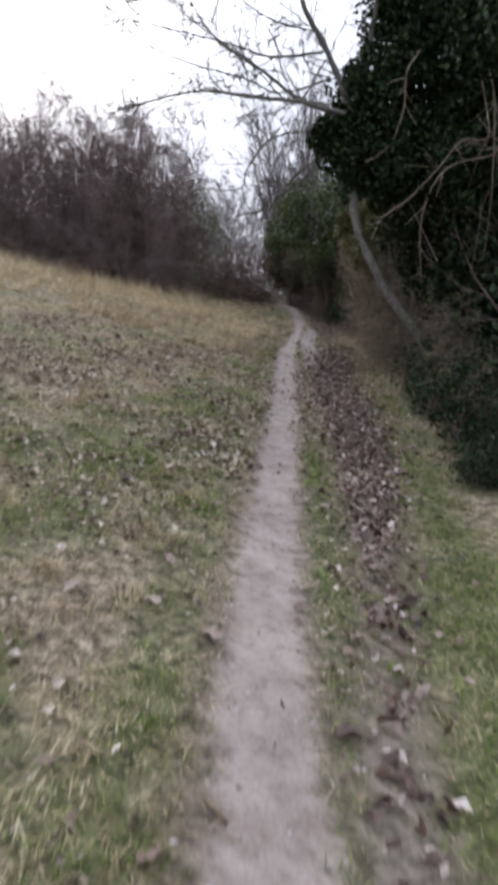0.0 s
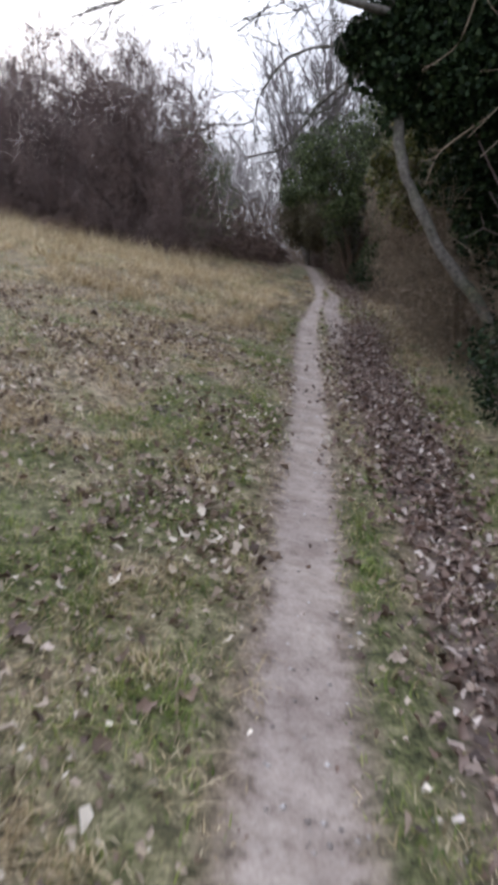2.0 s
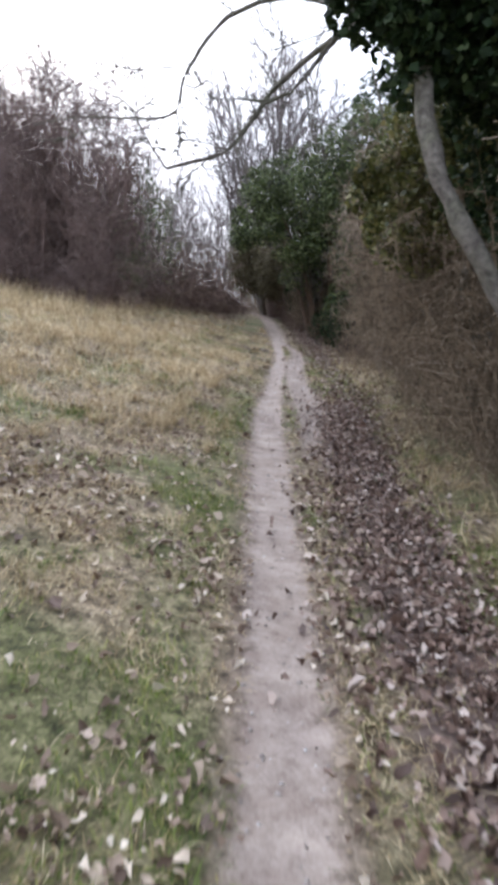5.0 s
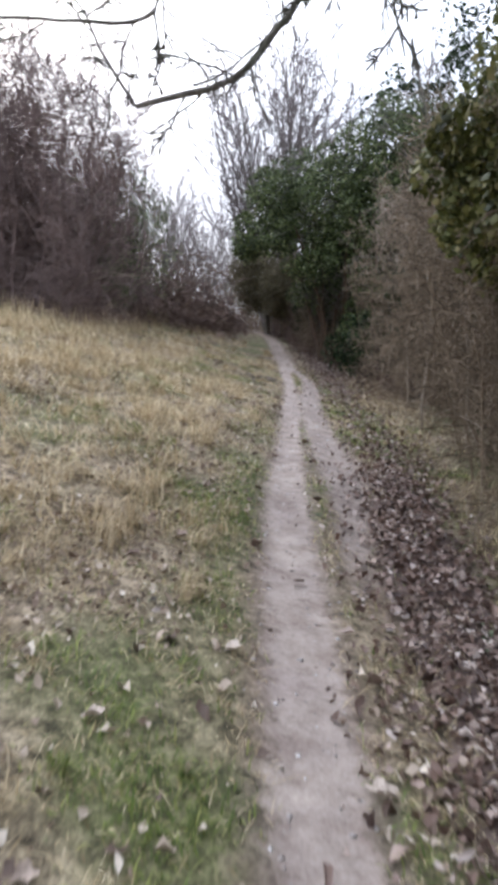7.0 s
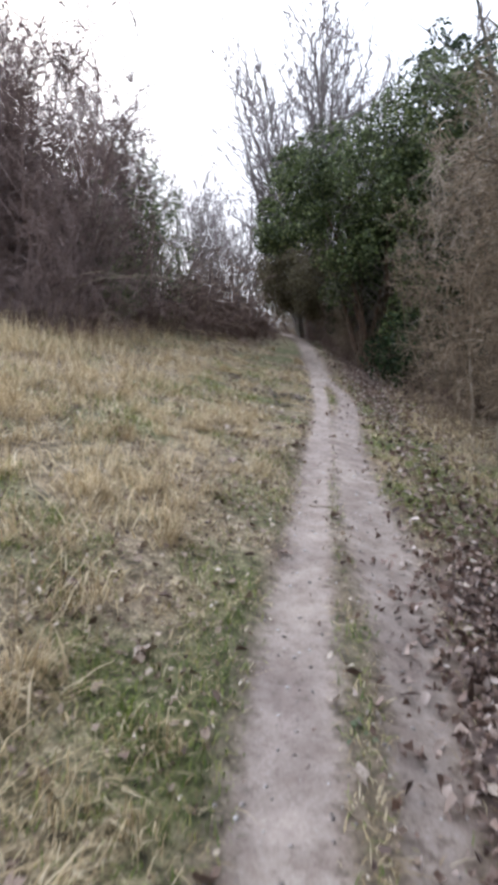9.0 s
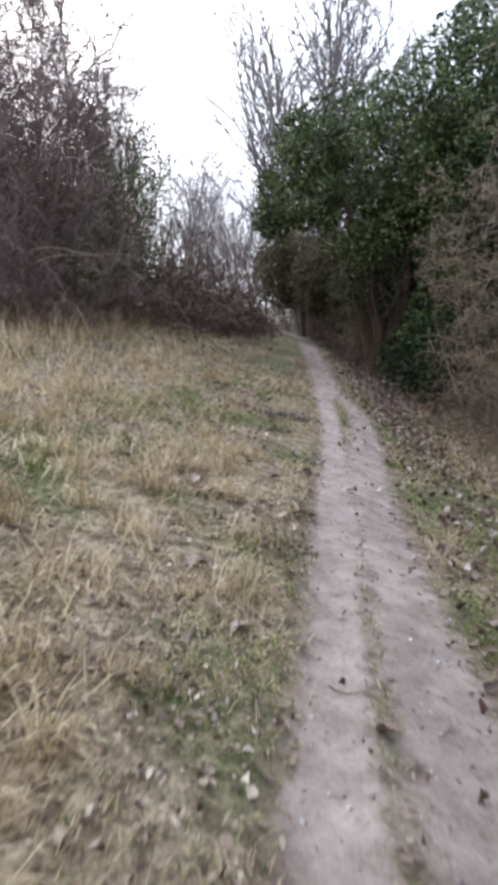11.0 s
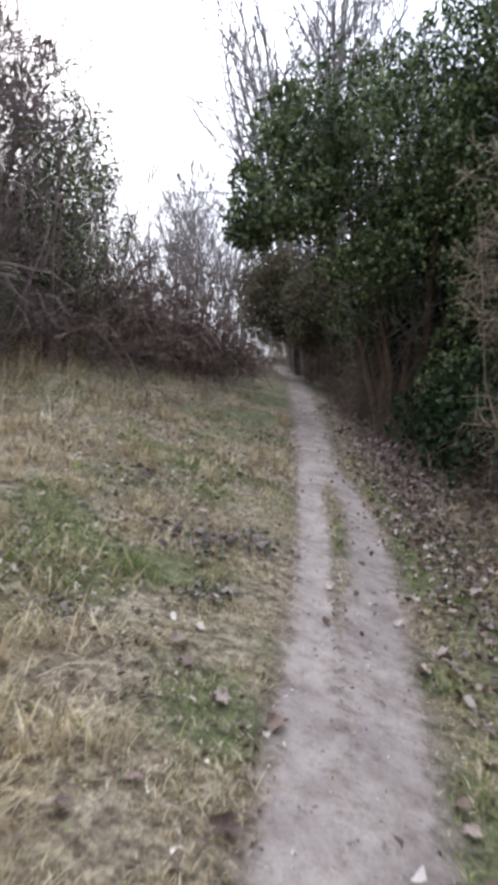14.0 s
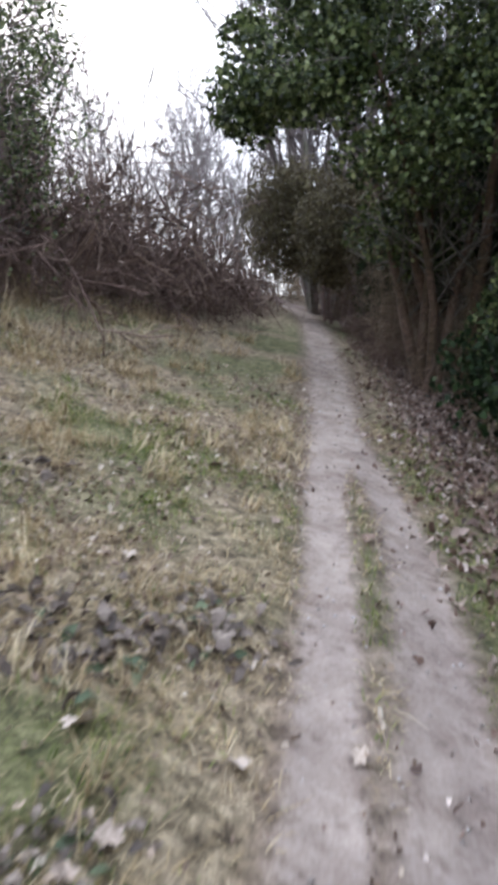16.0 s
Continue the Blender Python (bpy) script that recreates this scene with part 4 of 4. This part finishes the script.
def ivy_tree(name, x, y, label, crowns, material, leaf, trunk_r, height, stems=5, lean=.18, bark=None):
    base = at_ground(x, y)
    root = plant(name, base, label, "tree")
    p0, r0 = grow(*stems_up(stems, .35, height, lean, trunk_r), k=8, wander=.08, taper=.3)
    each_stem(root, p0, r0, bark or BARK, 6, "trunk")
    p1, r1 = grow(*sprout(p0, r0, 14, 55, .35, .25, 1, .4), k=5, wander=.15, lift=.02)
    p2, r2 = grow(*sprout(p1, r1, 4, 45, .45, .3, 1, .5), k=3, wander=.2)
    v, f = tubes([(p1, np.maximum(r1, .008)), (p2, np.maximum(r2, .005))])
    tagged(part("branchwork", mesh_from("branchwork", v, f, BARK), root), kind="stuff")
    pts = np.concatenate([clump_points(np.array(c) - np.array(base), rad, n, per, s, .25) for c, rad, n, per, s in crowns])
    v, f = leaf_cards(pts, rng.uniform(leaf * .6, leaf * 1.25, len(pts)), .35, .75, .3, .7)
    tagged(part("crown", mesh_from("crown", v, f, material), root, "dense evergreen leaves"), kind="stuff")
    return root


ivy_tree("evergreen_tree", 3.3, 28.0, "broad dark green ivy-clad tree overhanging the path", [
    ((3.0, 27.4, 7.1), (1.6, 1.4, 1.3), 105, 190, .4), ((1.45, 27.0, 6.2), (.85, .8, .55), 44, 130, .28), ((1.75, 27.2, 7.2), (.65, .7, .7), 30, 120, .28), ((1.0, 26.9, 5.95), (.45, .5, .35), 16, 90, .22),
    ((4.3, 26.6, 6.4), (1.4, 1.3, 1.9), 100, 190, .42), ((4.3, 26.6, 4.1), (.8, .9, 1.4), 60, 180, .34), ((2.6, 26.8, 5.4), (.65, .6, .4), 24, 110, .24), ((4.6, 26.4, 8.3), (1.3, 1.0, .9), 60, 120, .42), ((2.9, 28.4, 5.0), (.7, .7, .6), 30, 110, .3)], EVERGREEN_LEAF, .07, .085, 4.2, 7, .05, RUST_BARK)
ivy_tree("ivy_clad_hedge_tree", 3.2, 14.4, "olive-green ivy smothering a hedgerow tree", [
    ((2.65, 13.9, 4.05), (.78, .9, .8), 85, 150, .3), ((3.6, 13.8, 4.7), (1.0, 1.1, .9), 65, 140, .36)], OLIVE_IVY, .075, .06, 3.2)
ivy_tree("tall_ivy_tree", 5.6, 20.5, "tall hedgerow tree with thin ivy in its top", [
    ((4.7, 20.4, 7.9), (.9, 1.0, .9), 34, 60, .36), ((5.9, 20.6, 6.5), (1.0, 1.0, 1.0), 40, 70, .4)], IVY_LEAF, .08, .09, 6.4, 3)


def build_far_trees():
    kinds = []
    for h, n, lean, side in ((10.5, 16, .2, (14, 6, 2)), (9.0, 5, .14, (9, 5, 2))):
        root = plant("bare_tree", at_ground(0, 60), "tall bare winter tree with fanned grey stems", "tree", "bare trees at the wood's edge")
        p0, r0 = grow(*stems_up(n, .4, h, lean, .1), k=8, wander=.05, lift=.03, taper=.25)
        each_stem(root, p0, np.maximum(r0 * .72, .02), PALE_BARK, 5, "trunk")
        p1, r1 = grow(*sprout(p0, r0, side[0], 33, .38, .12, 1, .45), k=5, wander=.1, lift=.06)
        p2, r2 = grow(*sprout(p1, r1, side[1], 34, .45, .15, 1, .55), k=4, wander=.12, lift=.05)
        p3, r3 = grow(*sprout(p2, r2, side[2], 40, .5, .2, 1, .6), k=3, wander=.15, lift=.05)
        v, f = tubes([(p1, np.maximum(r1, .019)), (p2, np.maximum(r2, .012)), (p3, np.maximum(r3, .008))])
        tagged(part("branchwork", mesh_from("branchwork", v, f, FAR_TWIG), root), kind="stuff")
        kinds.append(root)
    spread_out(kinds[:1], [(2.5, 36, 1.05), (5.4, 34.5, .68), (9.2, 38, .9)])
    spread_out(kinds[1:], [(-0.9, 42, .62), (.2, 44.5, .6), (2.6, 46, .6), (-3.5, 50, .8), (-1, 52, .8), (1.2, 51, .75), (-6, 52, .9), (-.2, 57, .9), (2.5, 57, .9), (-2.2, 46, .62), (-4.6, 46.5, .7), (-3, 58, 1.0), (.6, 47.5, .6), (-2.6, 41, .6), (-5, 43, .7), (9, 31, .85), (-1.8, 47, .65), (0.3, 49, .7), (-8.5, 45, .75), (6.5, 44, .9), (-12, 47, .8), (6.8, 27, .75), (7.4, 22, .7)])


build_far_trees()


# ---- small things on the ground ----
def build_sticks():
    for a, b, r in (((-0.17, 12.65), (0.21, 12.58), .006), ((-0.13, 1.86), (-0.03, 1.7), .007), ((-0.28, 4.51), (-0.23, 4.2), .006), ((1.6, 18.3), (1.72, 18.44), .003),
                    ((-1.2, 19.2), (-0.96, 17.2), .008), ((2.6, 22.6), (2.95, 24.0), .009), ((2.3, 15.9), (2.75, 16.9), .008), ((0.95, 16.1), (1.2, 16.0), .004)):
        t = np.linspace(0, 1, 7)
        x = a[0] + (b[0] - a[0]) * t + rng.normal(0, .012, 7)
        y = a[1] + (b[1] - a[1]) * t + rng.normal(0, .012, 7)
        base = np.array([x[0], y[0], float(land(x[0], y[0]))])
        pts = np.stack([x, y, land(x, y) + r * 1.6 + np.abs(rng.normal(0, .008, 7))], -1) - base
        main = (pts[None], np.linspace(r, r * .45, 7)[None])
        p1, r1 = grow(*sprout(*main, 2, 35, .25, .3, .8, .6), k=3, wander=.15, lift=-.02)
        v, f = tubes([main, (p1, r1)], 5)
        ob = new("fallen_stick", mesh_from("fallen_stick", v, f, TAN_TWIG, True))
        ob.location = base
        tagged(ob, "thin dry fallen stick lying on the ground", "stick", "fallen sticks")


def build_docks():
    """Withered broad-leaved plants flat among the grass, each leaf a part."""
    blade = []
    for i in range(3):
        n = 7
        t = np.linspace(0, 1, n)
        w = 0.24 * np.sin(np.pi * np.clip(t * .93 + .06, 0, 1)) ** .7 * rng.uniform(.8, 1.2, n)
        z = .32 * np.sin(t * 2.4) - .18 * t + rng.normal(0, .06, n)
        left, mid, right = np.stack([t, w, z + .06 + rng.normal(0, .07, n)], -1), np.stack([t, 0 * t, z], -1), np.stack([t, -w, z + .06 + rng.normal(0, .07, n)], -1)
        v = np.concatenate([left, mid, right])
        k = np.arange(n - 1)
        f = np.concatenate([np.stack([k, k + n, k + n + 1, k + 1], -1), np.stack([k + n, k + 2 * n, k + 2 * n + 1, k + n + 1], -1)])
        blade.append((v, f))
    dead = [mesh_from("withered_leaf", v, f, WITHERED, True) for v, f in blade]
    live = [mesh_from("leaf", v, f, HERB, True) for v, f in blade]
    for x, y, n, s, alive in ((1.0, 21.72, 22, .17, 6), (1.22, 21.78, 20, .14, 8), (0.78, 21.5, 20, .16, 10), (0.62, 21.62, 14, .14, 2), (1.08, 22.0, 14, .12, 3), (0.95, 20.88, 18, .1, 6), (0.82, 20.78, 14, .09, 8), (0.2, 22.75, 12, .15, 1), (1.0, 13.63, 7, .07, 7), (1.78, 17.44, 8, .07, 6),
                              (1.6, 12.2, 9, .1, 9), (1.35, 4.3, 8, .09, 8), (-0.4, 6.5, 7, .1, 0), (-.77, 7.5, 9, .11, 0), (-.3, 7.5, 8, .1, 0), (0.3, 20.2, 9, .12, 2), (0.41, 17.96, 5, .09, 0), (-.1, 11.9, 7, .09, 7)):
        root = plant("dock_plant", at_ground(x, y), "withered grey-brown broad-leaved plant flat among the grass" if alive < n / 2 else "low green broad-leaved plant among the grass", "plant", "broad-leaved plants")
        for i in range(2 * n):
            ob = part("leaf" if i < alive else "withered_leaf", (live if i < alive else dead)[i % 3], root)
            k = s * rng.uniform(.3, .6)
            spot = rng.normal(0, s * .7, 2)
            dz = float(land(x + spot[0], y + spot[1])) - root.location[2]
            ob.matrix_basis = pose(spot[0], spot[1], dz + .015, rng.normal(0, 40), rng.normal(-8, 25), rng.uniform(0, 360)) @ Matrix.Diagonal((k, k, k, 1))


def tone_material(name, stops, rough):
    m, nt, bsdf = nodes_of(name)
    info = nt.nodes.new("ShaderNodeObjectInfo")
    tone = ramp_node(nt, info.outputs["Random"], stops)
    n = noise_node(nt, 70.0, 5.0)
    mottle = ramp_node(nt, n.outputs["Fac"], [(0.35, (0.6, 0.58, 0.57)), (0.65, (1.1, 1.1, 1.1))])
    nt.links.new(mix_node(nt, 1.0, tone.outputs["Color"], mottle.outputs["Color"], "MULTIPLY"), bsdf.inputs["Base Color"])
    bsdf.inputs["Roughness"].default_value = rough
    bump_node(nt, bsdf, n.outputs["Fac"], 0.5, 0.005)
    return m


WITHERED = tone_material("withered_leaf", [(0.0, (0.06, 0.046, 0.036)), (0.5, (0.165, 0.13, 0.105)), (1.0, (0.29, 0.24, 0.195))], 0.75)
HERB = tone_material("herb_leaf", [(0.0, (0.06, 0.085, 0.04)), (1.0, (0.14, 0.17, 0.085))], 0.7)
build_sticks()
build_docks()


def build_dry_stems():
    """Pale dead stems standing in the long grass, and a bare bough reaching out of the thicket."""
    for name, label, pts, r in (
            ("dead_bough", "pale bare bough reaching out of the thicket", ((-3.3, 23.7, 3.6), (-2.9, 23.5, 4.45), (-2.26, 23.4, 4.72), (-1.7, 23.4, 4.64), (-1.2, 23.4, 4.62), (-.72, 23.4, 4.54)), .013),
            ("dead_bough", "pale bare bough reaching out of the thicket", ((-3.1, 23.5, 3.55), (-2.7, 23.4, 4.3), (-2.2, 23.35, 4.58), (-1.5, 23.35, 4.6), (-1.0, 23.3, 4.48)), .01),
            ("dry_stalk", "thin pale dead stalk leaning in the long grass", ((-1.35, 22.99, 3.18), (-1.57, 22.99, 3.61), (-1.75, 22.99, 3.9), (-1.96, 22.99, 4.0)), .008),
            ("dry_stalk", "thin pale dead stalk leaning in the long grass", ((-1.7, 23.1, 3.3), (-1.86, 23.05, 3.6), (-2.05, 23.0, 3.95)), .006),
            ("dry_stalk", "thin pale dead stalk leaning in the long grass", ((-.9, 16.91, 2.43), (-.93, 16.91, 2.73), (-1.01, 16.91, 3.0)), .006)):
        base = np.array(at_ground(pts[0][0], pts[0][1])) - np.array([0, 0, .03])
        line = np.array(pts) - base
        line[0, 2] = 0
        main = limb(line, r, r * .4)
        p1, r1 = grow(*sprout(*main, 6, 45, .2, .35, 1, .6), k=4, wander=.2)
        v, f = tubes([main, (p1, np.maximum(r1, .003))], 5)
        ob = new(name, mesh_from(name, v, f, VINE, True))
        ob.location = base
        tagged(ob, label, "branch" if name == "dead_bough" else "stalk", "dead boughs" if name == "dead_bough" else "dry stalks")


build_dry_stems()
